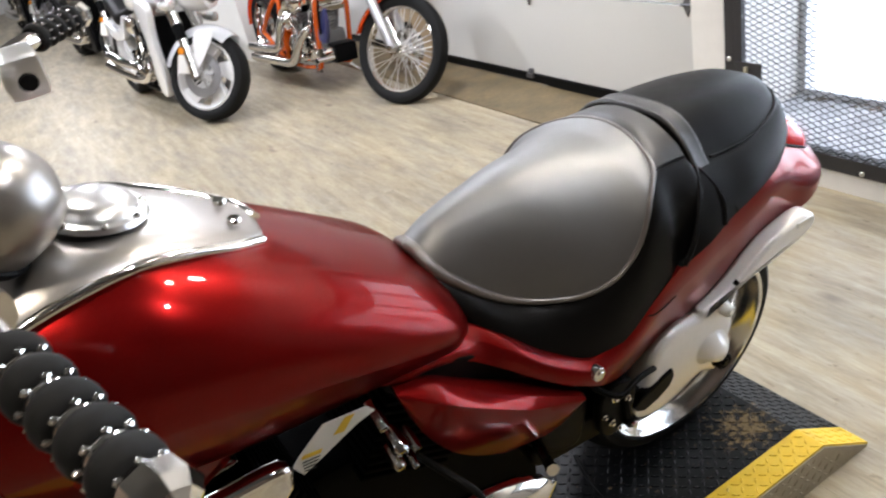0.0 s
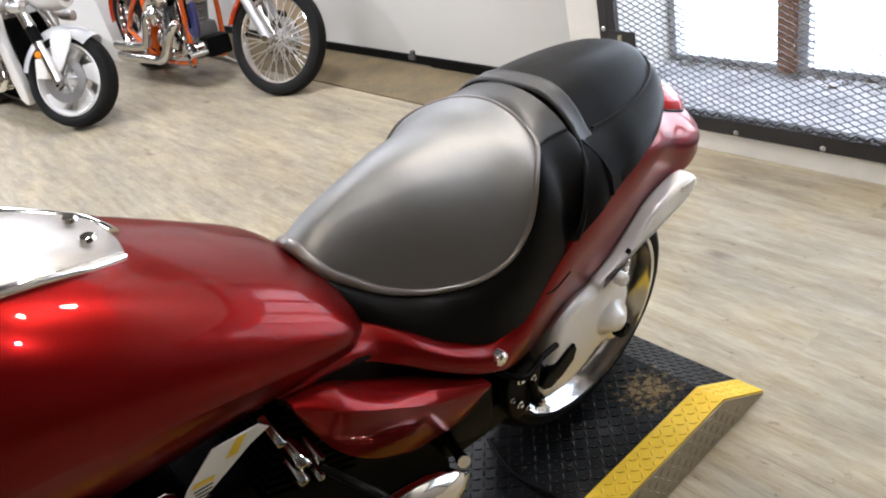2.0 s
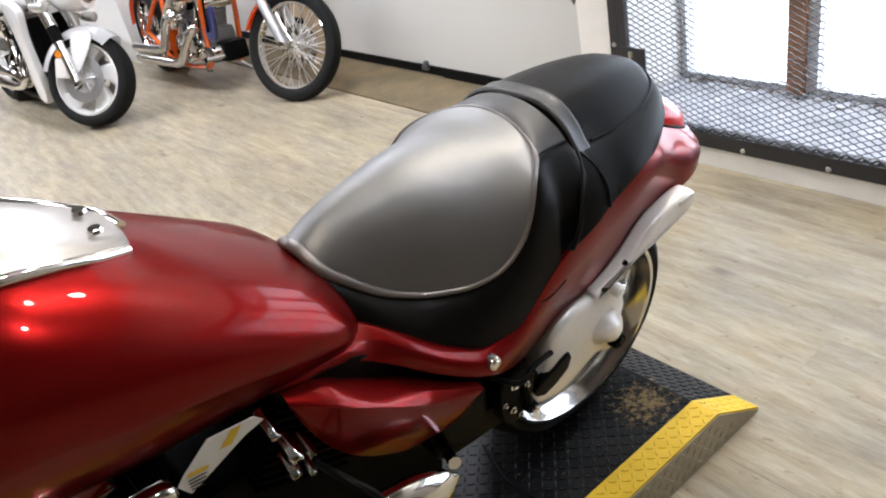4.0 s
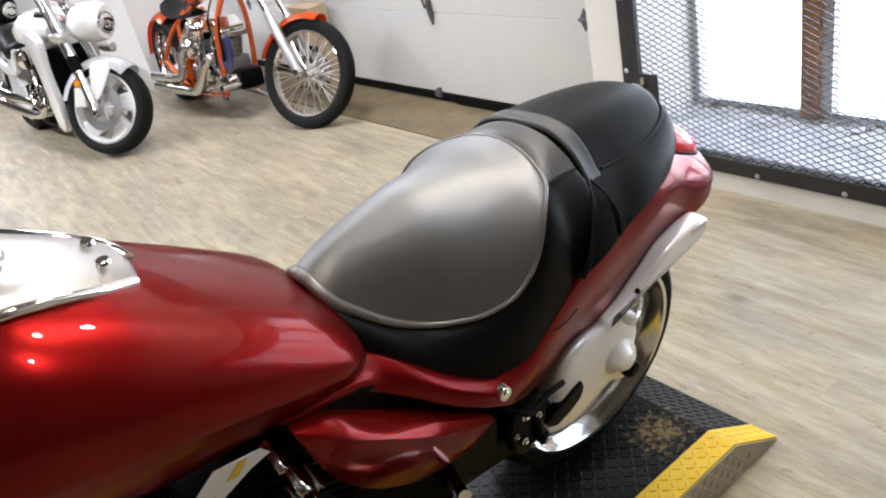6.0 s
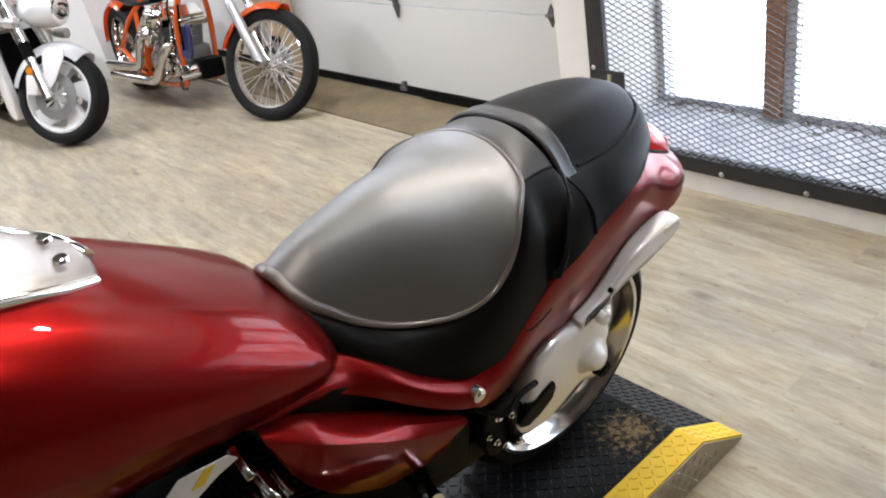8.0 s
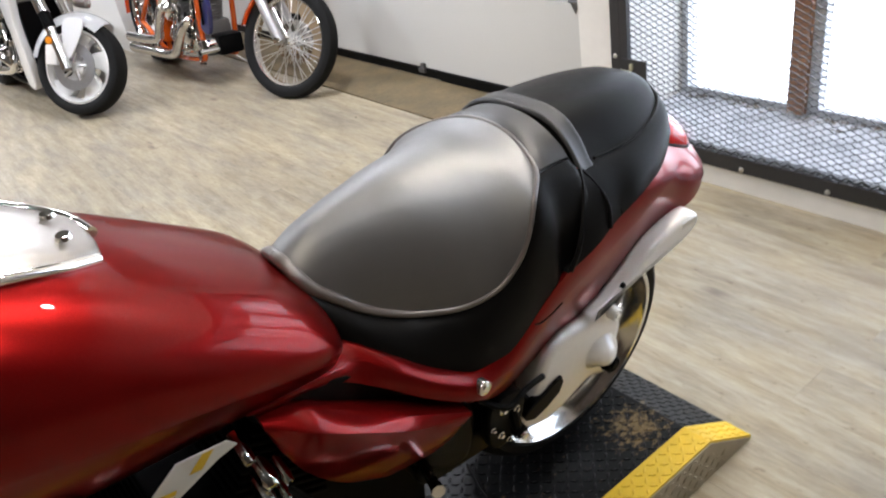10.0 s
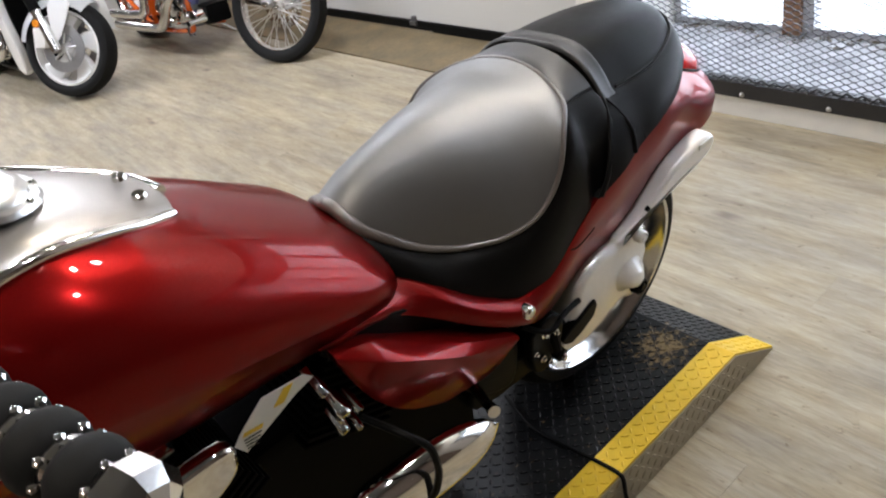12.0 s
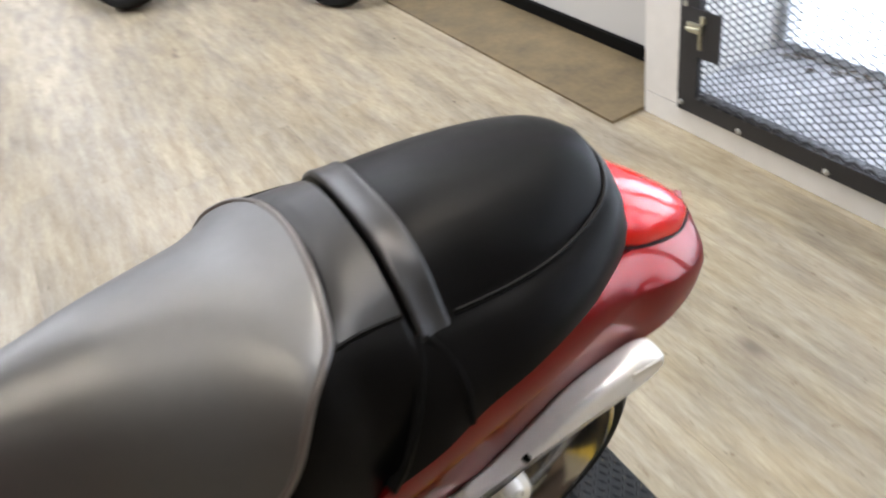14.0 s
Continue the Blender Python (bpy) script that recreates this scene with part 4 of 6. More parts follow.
OTZ = smooth_curve(((-0.722, 0.787), (-0.671, 0.783), (-0.622, 0.774), (-0.578, 0.765), (-0.546, 0.760), (-0.5, 0.733), (-0.43, 0.677), (-0.36, 0.646), (-0.3, 0.647), (-0.23, 0.693), (-0.17, 0.737), (-0.11, 0.763), (-0.05, 0.779), (0.02, 0.796), (0.1, 0.799), (0.16, 0.789), (0.215, 0.770), (0.25, 0.752), (0.3, 0.726), (0.355, 0.692), (0.4, 0.671), (0.425, 0.660), (0.436, 0.650)))
OBW = smooth_curve(((-0.722, 0.174), (-0.693, 0.178), (-0.64, 0.170), (-0.584, 0.169), (-0.528, 0.185), (-0.473, 0.213), (-0.416, 0.236), (-0.373, 0.244), (-0.33, 0.228), (-0.27, 0.206), (-0.2, 0.180), (-0.12, 0.168), (-0.05, 0.172), (0.02, 0.166), (0.1, 0.160), (0.18, 0.164), (0.25, 0.163), (0.32, 0.142), (0.38, 0.112), (0.41, 0.086), (0.428, 0.050), (0.436, 0.012)))
OBZ = smooth_curve(((-0.722, 0.783), (-0.693, 0.770), (-0.64, 0.758), (-0.584, 0.738), (-0.528, 0.700), (-0.473, 0.659), (-0.416, 0.624), (-0.373, 0.602), (-0.33, 0.566), (-0.27, 0.533), (-0.2, 0.514), (-0.12, 0.512), (-0.05, 0.535), (0.02, 0.567), (0.1, 0.610), (0.18, 0.633), (0.25, 0.636), (0.32, 0.627), (0.38, 0.612), (0.41, 0.605), (0.436, 0.603)))
SWELL = smooth_curve(((-0.722, 0.002), (-0.6, 0.010), (-0.5, 0.016), (-0.42, 0.016), (-0.36, 0.012), (-0.25, 0.010), (-0.1, 0.010), (0.05, 0.014), (0.15, 0.020), (0.25, 0.024), (0.35, 0.022), (0.41, 0.016), (0.436, 0.004)))
SHOULDER = smooth_curve(((-0.722, 0.30), (-0.5, 0.34), (-0.3, 0.30), (-0.1, 0.26), (0.1, 0.26), (0.2, 0.32), (0.3, 0.36), (0.436, 0.5)))
rings = []
for x in [-0.722 + i * 0.0140 for i in range(81)] + [0.408, 0.416, 0.423, 0.429, 0.433, 0.436]:
    tw, tz, bw, bz, sw, sh = OTW(x), OTZ(x), OBW(x), OBZ(x), SWELL(x), SHOULDER(x)
    half = [(0.0, tz + 0.15 * -tw + 0.02), (tw * 0.5, tz - 0.075 * tw + 0.010), (tw * 0.90, tz - 0.004), (tw, tz)]
    half += [(tw + (bw - tw) * f + sw * s, tz + (bz - tz) * f) for f, s in ((0.05, 0.36), (sh * 0.5, 0.82), (sh * 0.85, 1.05), (sh, 1.10), (sh * 0.6 + 0.4, 0.86), (0.80, 0.45), (0.93, 0.16), (1.0, 0.0))]
    half += [(bw - 0.010, bz + 0.004), (bw * 0.80, (bz + tz) / 2), (bw * 0.45, tz - 0.045), (0.0, tz - 0.05)] if x < 0.38 else [(bw * 0.9, bz - 0.004), (bw * 0.75, bz - 0.006), (bw * 0.4, bz - 0.008), (0.0, bz - 0.008)]
    rings.append([sit(x, -d, z) for d, z in half] + [sit(x, d, z) for d, z in half[-2:0:-1]])
for _ in range(5):
    rings = [rings[0]] + [[(b[0], (a[1] + 2 * b[1] + c[1]) / 4, (a[2] + 2 * b[2] + c[2]) / 4) for a, b, c in zip(p, q, r)] if -0.30 < q[0][0] < 0.40 else q for p, q, r in zip(rings, rings[1:], rings[2:])] + [rings[-1]]
cowl = part("rear_cowl", rings_mesh(rings), RED, bike, "glossy candy red tail and side covers", 40)
boltm = Matrix.Translation((-0.374, -0.250, 0.630)) @ pose(0, 0, 0, 84)
part("cover_bolt", lathe([(0, 0.012), (0.006, 0.012), (0.008, 0.010), (0.012, 0.009), (0.0135, 0.006), (0.0135, -0.006), (0, -0.006)], boltm, 20), CHROME, cowl, "domed chrome cover bolt")
joint = [V(min(rings, key=lambda r: abs(r[0][0] - x))[k]) for x, k in ((-0.246, 4), (-0.232, 5), (-0.204, 6), (-0.176, 7))]
part("cowl_seam", tube([p + V((0, -0.0005, 0)) for p in joint], 0.0013, 6), BLACK_PLASTIC, cowl)

# tail lamp, let into the cowl behind the pillion
LW = smooth_curve(((0.196, 0.108), (0.24, 0.110), (0.297, 0.099), (0.354, 0.078), (0.396, 0.051), (0.414, 0.034), (0.424, 0.016)))
LZ = smooth_curve(((0.196, 0.782), (0.24, 0.758), (0.297, 0.728), (0.354, 0.694), (0.396, 0.674), (0.424, 0.664)))
LT = smooth_curve(((0.196, 0.842), (0.24, 0.826), (0.297, 0.792), (0.354, 0.745), (0.396, 0.704), (0.414, 0.684), (0.424, 0.668)))
rings = []
for x in [0.196 + i * 0.0098 for i in range(21)] + [0.400, 0.408, 0.414, 0.419, 0.424]:
    w, low, top = LW(x), LZ(x), LT(x)
    half = [(w * math.sin(a), (low - 0.15 * w) + (top - low + 0.05 * w) * abs(math.cos(a)) ** 0.75 + 0.15 * w * math.sin(a)) for a in np.linspace(0, math.pi / 2, 12)]
    half.append((w * 0.96, low - 0.012))
    rings.append([sit(x, -d, z) for d, z in half] + [sit(x, d, z) for d, z in half[:0:-1]])
lens = part("tail_lamp", rings_mesh(rings), RED_LENS, bike, "red plastic tail lamp lens", 50)
part("lens_gasket", tube([sit(x, -LW(x) - 0.001, LZ(x) + 0.001) for x in (0.205, 0.24, 0.28, 0.32, 0.354, 0.38, 0.396, 0.408, 0.416, 0.422)] + [sit(0.426, 0, 0.664)] + [sit(x, LW(x) + 0.001, LZ(x) + 0.001) for x in (0.422, 0.416, 0.408, 0.396, 0.38, 0.354, 0.32, 0.28, 0.24, 0.205)], 0.0024, 6, 2), BLACK_PLASTIC, lens)

# rear wheel
AX = V((0.030, 0.0, 0.306))
WM = Matrix.Translation(AX) @ AXIS_Y
rear = part("rear_wheel", lathe([(0.055, 0.06), (0.055, 0.10), (0.03, 0.11), (0.0, 0.11), (0.0, -0.11), (0.03, -0.11), (0.055, -0.10), (0.055, -0.06)], WM, 24), ALLOY, bike, "wide alloy rear wheel")
half = [(0.236, 0.096), (0.246, 0.110), (0.262, 0.114), (0.278, 0.104), (0.291, 0.082), (0.300, 0.052), (0.305, 0.024)]
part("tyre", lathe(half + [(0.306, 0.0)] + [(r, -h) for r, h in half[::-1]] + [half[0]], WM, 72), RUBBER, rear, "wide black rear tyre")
lip = [(0.238, 0.108), (0.242, 0.114), (0.240, 0.118), (0.231, 0.117), (0.226, 0.108), (0.212, 0.095), (0.206, 0.06)]
part("rim", lathe(lip + [(0.204, 0.0)] + [(r, -h) for r, h in lip[::-1]] + [(0.224, -0.06), (0.222, 0.0), (0.224, 0.06), lip[0]], WM, 72), ALLOY, rear, "polished rim with machined lip")
for k in range(5):
    a = k * 2 * math.pi / 5 + 0.3
    rm = WM @ pose(0, 0, 0, 0, 0, math.degrees(a))
    bm = bmesh.new()
    for sgn in (1, -1):
        add_tube(bm, [rm @ V((0.045, sgn * 0.014, 0.04)), rm @ V((0.12, sgn * 0.022, 0.045)), rm @ V((0.205, sgn * 0.045, 0.05))], [0.016, 0.013, 0.017], 8, 4)
    part("spoke", bm, ALLOY, rear)
part("brake_disc", lathe([(0.145, 0.082), (0.145, 0.088), (0.08, 0.088), (0.08, 0.082), (0.145, 0.082)], WM, 48), ALLOY, rear)

# shaft drive housing and swingarm
outline = rounded([(-0.181, 0.520), (-0.125, 0.548), (-0.075, 0.545), (-0.03, 0.556), (0.012, 0.532), (0.034, 0.475), (0.030, 0.440), (0.040, 0.410), (0.036, 0.372), (-0.006, 0.353), (-0.050, 0.372), (-0.111, 0.348), (-0.171, 0.338), (-0.239, 0.372), (-0.205, 0.433)], 4)
drive = part("drive_housing", plate(outline, -0.214, -0.150, 0.018), SILVER, bike, "silver cast shaft-drive housing", 50)
part("housing_boss", lathe([(0, 0.030), (0.016, 0.030), (0.022, 0.024), (0.034, 0.006), (0.046, 0.0), (0.0, -0.004)], Matrix.Translation((-0.028, -0.212, 0.440)) @ AXIS_Y, 28), SILVER, drive, "", 60)
for x, z, r, mat in ((0.004, 0.388, 0.019, BLACK_METAL), (-0.010, 0.536, 0.013, SILVER)):
    bm = lathe([(0, 0.020), (r * 0.45, 0.020), (r * 0.5, 0.012), (r * 0.75, 0.013), (r * 0.8, 0.018), (r, 0.016), (r * 1.1, 0), (0, 0)], Matrix.Translation((x, -0.214, z)) @ AXIS_Y, 20)
    part("housing_bolt", bm, mat, drive)
part("swingarm", plate(rounded([(-0.15, 0.455), (-0.20, 0.43), (-0.34, 0.44), (-0.46, 0.45), (-0.46, 0.39), (-0.34, 0.37), (-0.24, 0.36), (-0.17, 0.34), (-0.10, 0.36)], 3), -0.200, -0.14, 0.008), BLACK_METAL, bike, "black swingarm")
part("swingarm_slot", plate(rounded([(-0.143, 0.456), (-0.146, 0.414), (-0.212, 0.386), (-0.240, 0.416), (-0.19, 0.438)], 2), -0.221, -0.200, 0.003), BLACK_PLASTIC, bike)

# silver strut below the tail
outline = rounded([(0.226, 0.648), (0.222, 0.622), (0.186, 0.604), (0.09, 0.582), (0.027, 0.575), (-0.072, 0.556), (-0.016, 0.573), (0.045, 0.610), (0.100, 0.644), (0.19, 0.664)], 4)
strut = part("fender_strut", plate(outline, -0.220, -0.180, 0.012), SILVER, bike, "silver fender strut under the tail", 50)
part("strut_pad", box((0.168, -0.2225, 0.642), (0.214, -0.205, 0.656), 0.004), SATIN_CHROME, strut, "satin chrome strut cap")
for x, z in ((0.200, 0.620), (0.015, 0.586)):
    part("strut_screw", lathe([(0, 0.008), (0.005, 0.007), (0.007, 0), (0, 0)], Matrix.Translation((x, -0.212, z)) @ AXIS_Y, 10), BLACK_METAL, strut)
part("inner_fender", rings_mesh([[(0.36 * math.cos(a) + 0.015, y, 0.325 + 0.352 * math.sin(a)) for y in (-0.118, -0.08, 0, 0.08, 0.118)] for a in np.linspace(0.7, 2.7, 16)], False, False), BLACK_PLASTIC, bike)

# lower side panel and trims
PT = smooth_curve(((-0.711, 0.780), (-0.653, 0.760), (-0.608, 0.726), (-0.552, 0.684), (-0.497, 0.648), (-0.446, 0.620), (-0.405, 0.601)))
PTW = smooth_curve(((-0.711, 0.205), (-0.653, 0.210), (-0.552, 0.229), (-0.446, 0.248), (-0.405, 0.258)))
PR = smooth_curve(((-0.711, 0.774), (-0.653, 0.742), (-0.6, 0.706), (-0.549, 0.667), (-0.498, 0.632), (-0.447, 0.610), (-0.405, 0.599)))
PRW = smooth_curve(((-0.711, 0.212), (-0.653, 0.240), (-0.6, 0.250), (-0.5, 0.254), (-0.447, 0.256), (-0.405, 0.260)))
PB = smooth_curve(((-0.711, 0.770), (-0.703, 0.735), (-0.679, 0.672), (-0.638, 0.606), (-0.591, 0.561), (-0.537, 0.533), (-0.476, 0.529), (-0.436, 0.547), (-0.417, 0.573), (-0.405, 0.594)))
PBW = smooth_curve(((-0.711, 0.208), (-0.679, 0.228), (-0.591, 0.226), (-0.537, 0.229), (-0.476, 0.236), (-0.436, 0.245), (-0.405, 0.257)))
rings = []
for x in [-0.711 + i * 0.0105 for i in range(29)] + [-0.409, -0.405]:
    t, r, b, tw, rw, bw = PT(x), PR(x), PB(x), PTW(x), PRW(x), PBW(x)
    rings.append([(x, -0.172, t - 0.008), (x, -tw + 0.012, t + 0.001), (x, -tw, t), (x, -tw - (rw - tw) * 0.85, r + (t - r) * 0.25), (x, -rw, r)]
                 + [(x, -(rw + (bw - rw) * f + 0.004 * math.sin(math.pi * f)), r + (b - r) * f) for f in (0.15, 0.4, 0.7, 0.94, 1.0)] + [(x, -bw + 0.008, b + 0.001), (x, -0.165, b + 0.01)])
part("side_panel", rings_mesh(rings), RED, bike, "candy red lower side panel", 32)
# black plate puts the shade of the red recess into its colour
part("recess_shade", plate(rounded([(-0.71, 0.775), (-0.6, 0.760), (-0.5, 0.69), (-0.42, 0.63), (-0.35, 0.58), (-0.36, 0.54), (-0.45, 0.56), (-0.6, 0.64), (-0.70, 0.74)], 3), -0.182, -0.13, 0.006), BLACK_PLASTIC, bike)
part("trim_panel", plate(rounded([(-0.36, 0.525), (-0.345, 0.47), (-0.365, 0.39), (-0.43, 0.41), (-0.49, 0.49), (-0.43, 0.50)], 3), -0.204, -0.16, 0.012), BLACK_PLASTIC, bike, "satin black trim panel")

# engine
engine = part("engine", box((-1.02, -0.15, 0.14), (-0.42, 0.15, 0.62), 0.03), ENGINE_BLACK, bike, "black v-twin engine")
for cx, tilt in ((-0.70, 27), (-0.93, -27)):
    cyl = Matrix.Translation((cx, 0, 0.58)) @ pose(0, 0, 0, 0, tilt)
    fin = mesh_of("cooling_fin", box((-0.085, -0.180, -0.0035), (0.085, 0.180, 0.0035), 0.002), ENGINE_BLACK)
    for k in range(11):
        o = new("cooling_fin", fin)
        o.parent, o.matrix_local = engine, cyl @ Matrix.Translation((0, 0, -0.016 + k * 0.016))
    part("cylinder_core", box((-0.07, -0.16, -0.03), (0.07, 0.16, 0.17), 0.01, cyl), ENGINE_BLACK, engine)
    part("rocker_cover", box((-0.08, -0.17, 0.158), (0.08, 0.17, 0.185), 0.012, cyl), CHROME, engine)
cov = rounded([(-1.06, 0.757), (-0.97, 0.764), (-0.892, 0.760), (-0.880, 0.735), (-0.890, 0.705), (-0.93, 0.68), (-1.0, 0.66), (-1.08, 0.66)], 3)
part("cylinder_cover", plate(cov, -0.215, -0.185, 0.012), CHROME, engine, "chrome cylinder head cover")
# warning label
lab = part("warning_label", plate([(-0.866, 0.754), (-0.822, 0.790), (-0.757, 0.779), (-0.746, 0.764), (-0.775, 0.757), (-0.832, 0.731), (-0.866, 0.716), (-0.878, 0.740)], -0.202, -0.2, 0), PAPER, bike, "white and yellow warning label with small print")
part("label_band", plate([(-0.860, 0.754), (-0.832, 0.748), (-0.836, 0.742), (-0.864, 0.748)], -0.2032, -0.2022, 0), LABEL_YELLOW, lab)
part("label_band", plate([(-0.790, 0.782), (-0.776, 0.780), (-0.796, 0.758), (-0.812, 0.761)], -0.2032, -0.2022, 0), LABEL_YELLOW, lab)
for k in range(4):
    part("text_line", plate([(-0.864, 0.742 - k * 0.006), (-0.838 - k * 0.003, 0.738 - k * 0.006), (-0.838 - k * 0.003, 0.7365 - k * 0.006), (-0.864, 0.7405 - k * 0.006)], -0.2032, -0.2022, 0), INK, lab)
# chrome clutter below the panel
for x, y, z, r in ((-0.739, -0.19, 0.727, 0.011), (-0.722, -0.20, 0.670, 0.015), (-0.698, -0.20, 0.657, 0.009), (-0.730, -0.20, 0.636, 0.012), (-0.705, -0.20, 0.62, 0.008)):
    part("banjo_fitting", lathe([(0, 0.02), (r * 0.7, 0.018), (r, 0.008), (r, -0.03), (0, -0.03)], Matrix.Translation((x, y, z)) @ AXIS_Y @ pose(0, 0, 0, 20), 12), CHROME, engine, "small chrome fitting")
rings = []
for t, r in zip(np.linspace(0, 1, 13), (0.004, 0.024, 0.034, 0.040, 0.043, 0.045, 0.046, 0.046, 0.045, 0.044, 0.042, 0.036, 0.01)):
    c = V((-0.500 - 0.30 * t, -0.295 + 0.01 * t, 0.488 + 0.045 * t))
    rings.append([c + V((0.1 * r * math.sin(a), r * 0.8 * math.cos(a), r * 1.25 * math.sin(a))) for a in np.linspace(0, 2 * math.pi, 18, endpoint=False)])
part("crankcase_cover", rings_mesh(rings), CHROME, engine, "long polished chrome cover", 50)
part("hose", tube([(-0.70, -0.22, 0.640), (-0.688, -0.29, 0.662), (-0.668, -0.330, 0.645), (-0.662, -0.337, 0.60), (-0.664, -0.335, 0.555), (-0.676, -0.325, 0.51), (-0.70, -0.27, 0.44)], 0.006, 8), BLACK_PLASTIC, bike)
part("peg_bracket", tube([(-0.47, -0.2, 0.49), (-0.49, -0.26, 0.505), (-0.50, -0.29, 0.515)], [0.012, 0.009, 0.012], 8), CHROME, bike)
bm = bmesh.new()
add_tube(bm, [(-0.275, -0.20, 0.50), (-0.270, -0.222, 0.45), (-0.262, -0.225, 0.395)], 0.011, 8)
add_lathe(bm, [(0, 0.015), (0.014, 0.012), (0.016, -0.02), (0, -0.02)], Matrix.Translation((-0.262, -0.225, 0.405)) @ AXIS_Y, 14)
part("pillion_peg", bm, BLACK_METAL, bike, "folded black pillion peg")
part("peg_tip", lathe([(0, 0.006), (0.007, 0.005), (0.008, 0), (0, 0)], Matrix.Translation((-0.262, -0.241, 0.405)) @ AXIS_Y, 12), CHROME, bike)
part("peg_bracket", plate(rounded([(-0.33, 0.50), (-0.285, 0.52), (-0.245, 0.49), (-0.25, 0.42), (-0.285, 0.38), (-0.325, 0.40)], 3), -0.222, -0.20, 0.006), BLACK_METAL, bike, "black peg bracket")
for x, z, r in ((-0.300, 0.490, 0.010), (-0.268, 0.470, 0.007), (-0.305, 0.425, 0.008), (-0.285, 0.398, 0.006), (-0.325, 0.455, 0.006)):
    part("bracket_bolt", lathe([(0, 0.010), (r * 0.55, 0.010), (r * 0.6, 0.006), (r, 0.005), (r, 0), (0, 0)], Matrix.Translation((x, -0.222, z)) @ AXIS_Y, 10), ALLOY, bike)
part("brake_hose", tube([(-0.34, -0.205, 0.53), (-0.30, -0.235, 0.505), (-0.25, -0.232, 0.515), (-0.20, -0.222, 0.50)], 0.006, 8), BLACK_PLASTIC, bike)
part("lower_frame", box((-1.05, -0.12, 0.12), (-0.40, 0.12, 0.16), 0.02), BLACK_METAL, bike)
part("shock_block", box((-0.44, -0.14, 0.30), (-0.24, 0.14, 0.56), 0.03), BLACK_METAL, bike)

# handlebar, grips and instruments
GA, GB = here(-1.060, -0.522, 1.276), here(-1.014, -0.668, 1.240)
RA, RB_ = here(-0.930, 0.360, 1.348), here(-0.851, 0.460, 1.354)
bar = part("handlebar", tube([GA, GA + (GA - GB) * 0.5, V((-1.16, -0.16, 1.19)), V((-1.17, 0.0, 1.18)), V((-1.10, 0.16, 1.19)), RA + (RA - RB_) * 0.5, RA], 0.014, 12), CHROME, bike, "chrome pull-back handlebar")


def grip(a, b):
    d = (b - a).normalized()
    m = Matrix.Translation(a) @ d.to_track_quat("Z", "Y").to_matrix().to_4x4()
    n = (b - a).length
    g = part("grip", lathe([(0.016, 0.0), (0.016, n), (0.0, n), (0.0, 0.0)], m, 20), CHROME, bar, "ribbed black and chrome grip")
    k = 5
    for i in range(k):
        h0, h1 = n * i / k + 0.003, n * (i + 1) / k - 0.003
        r = [(0.0165, h0)] + [(0.0165 + 0.0065 * math.sin(math.pi * t) ** 0.6, h0 + (h1 - h0) * t) for t in (0.06, 0.2, 0.4, 0.6, 0.8, 0.94)] + [(0.0165, h1)]
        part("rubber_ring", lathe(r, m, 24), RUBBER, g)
        for j in range(9):
            q = m @ V((0.0195 * math.cos(j * 0.7), 0.0195 * math.sin(j * 0.7), h1 + 0.003))
            part("chrome_stud", lathe([(0, 0.003), (0.0022, 0.002), (0.003, 0), (0, -0.002)], Matrix.Translation(q), 6), CHROME, g)
    part("grip_end", lathe([(0.018, n - 0.002), (0.023, n + 0.004), (0.024, n + 0.018), (0.018, n + 0.026), (0.010, n + 0.03), (0, n + 0.031)], m, 9), CHROME, g, "faceted chrome grip end", 10)


grip(GA, GB)
grip(RA, RB_)
perch = here(-1.066, -0.49, 1.288)
part("lever_perch", tube([perch, perch + (GA - GB).normalized() * 0.07], [0.024, 0.020], 14, 1), CHROME, bar, "chrome lever perch")
part("clutch_lever", tube([perch + V((-0.02, 0, -0.01)), GA + V((-0.05, -0.03, -0.015)), GB + V((-0.05, 0, -0.02))], [0.008, 0.006, 0.007], 8), CHROME, bar)
rp = here(-0.965, 0.17, 1.335)
res = part("brake_reservoir", box((rp.x - 0.03, rp.y - 0.035, rp.z - 0.03), (rp.x + 0.025, rp.y + 0.035, rp.z + 0.03), 0.016), SATIN_CHROME, bar, "satin chrome brake reservoir")
part("sight_glass", lathe([(0, 0.003), (0.011, 0.003), (0.013, 0.0), (0, 0)], Matrix.Translation((rp.x + 0.0, rp.y - 0.035, rp.z - 0.004)) @ AXIS_Y, 18), BLACK_PLASTIC, res, "dark round sight glass")
pod = here(-1.055, -0.12, 1.255)
pm = Matrix.Translation(pod) @ pose(0, 0, 0, 0, 62, -25)
podob = part("instrument_pod", lathe([(0, 0.07), (0.030, 0.066), (0.055, 0.045), (0.066, 0.015), (0.069, -0.02), (0.066, -0.03), (0, -0.03)], pm, 32), BRUSHED, bike, "brushed steel instrument pod")
part("pod_ring", lathe([(0.067, -0.018), (0.073, -0.020), (0.073, -0.032), (0.067, -0.034)], pm, 32), BLACK_PLASTIC, podob)

# black cable lying across the platform's edge
lead = thing("cable", "thin black cable lying over the yellow platform edge", "cable", pose(0, 0, 0))
part("cable_run", tube([(-0.20, 0.14, 0.1185), (-0.229, 0.052, 0.1185), (-0.239, -0.017, 0.1185), (-0.231, -0.096, 0.1190), (-0.223, -0.175, 0.1200), (-0.221, -0.218, 0.1195), (-0.221, -0.233, 0.108), (-0.222, -0.236, 0.05), (-0.225, -0.250, 0.008), (-0.24, -0.33, 0.0055), (-0.34, -0.45, 0.0055)], 0.0048, 8, 5), BLACK_PLASTIC, lead)

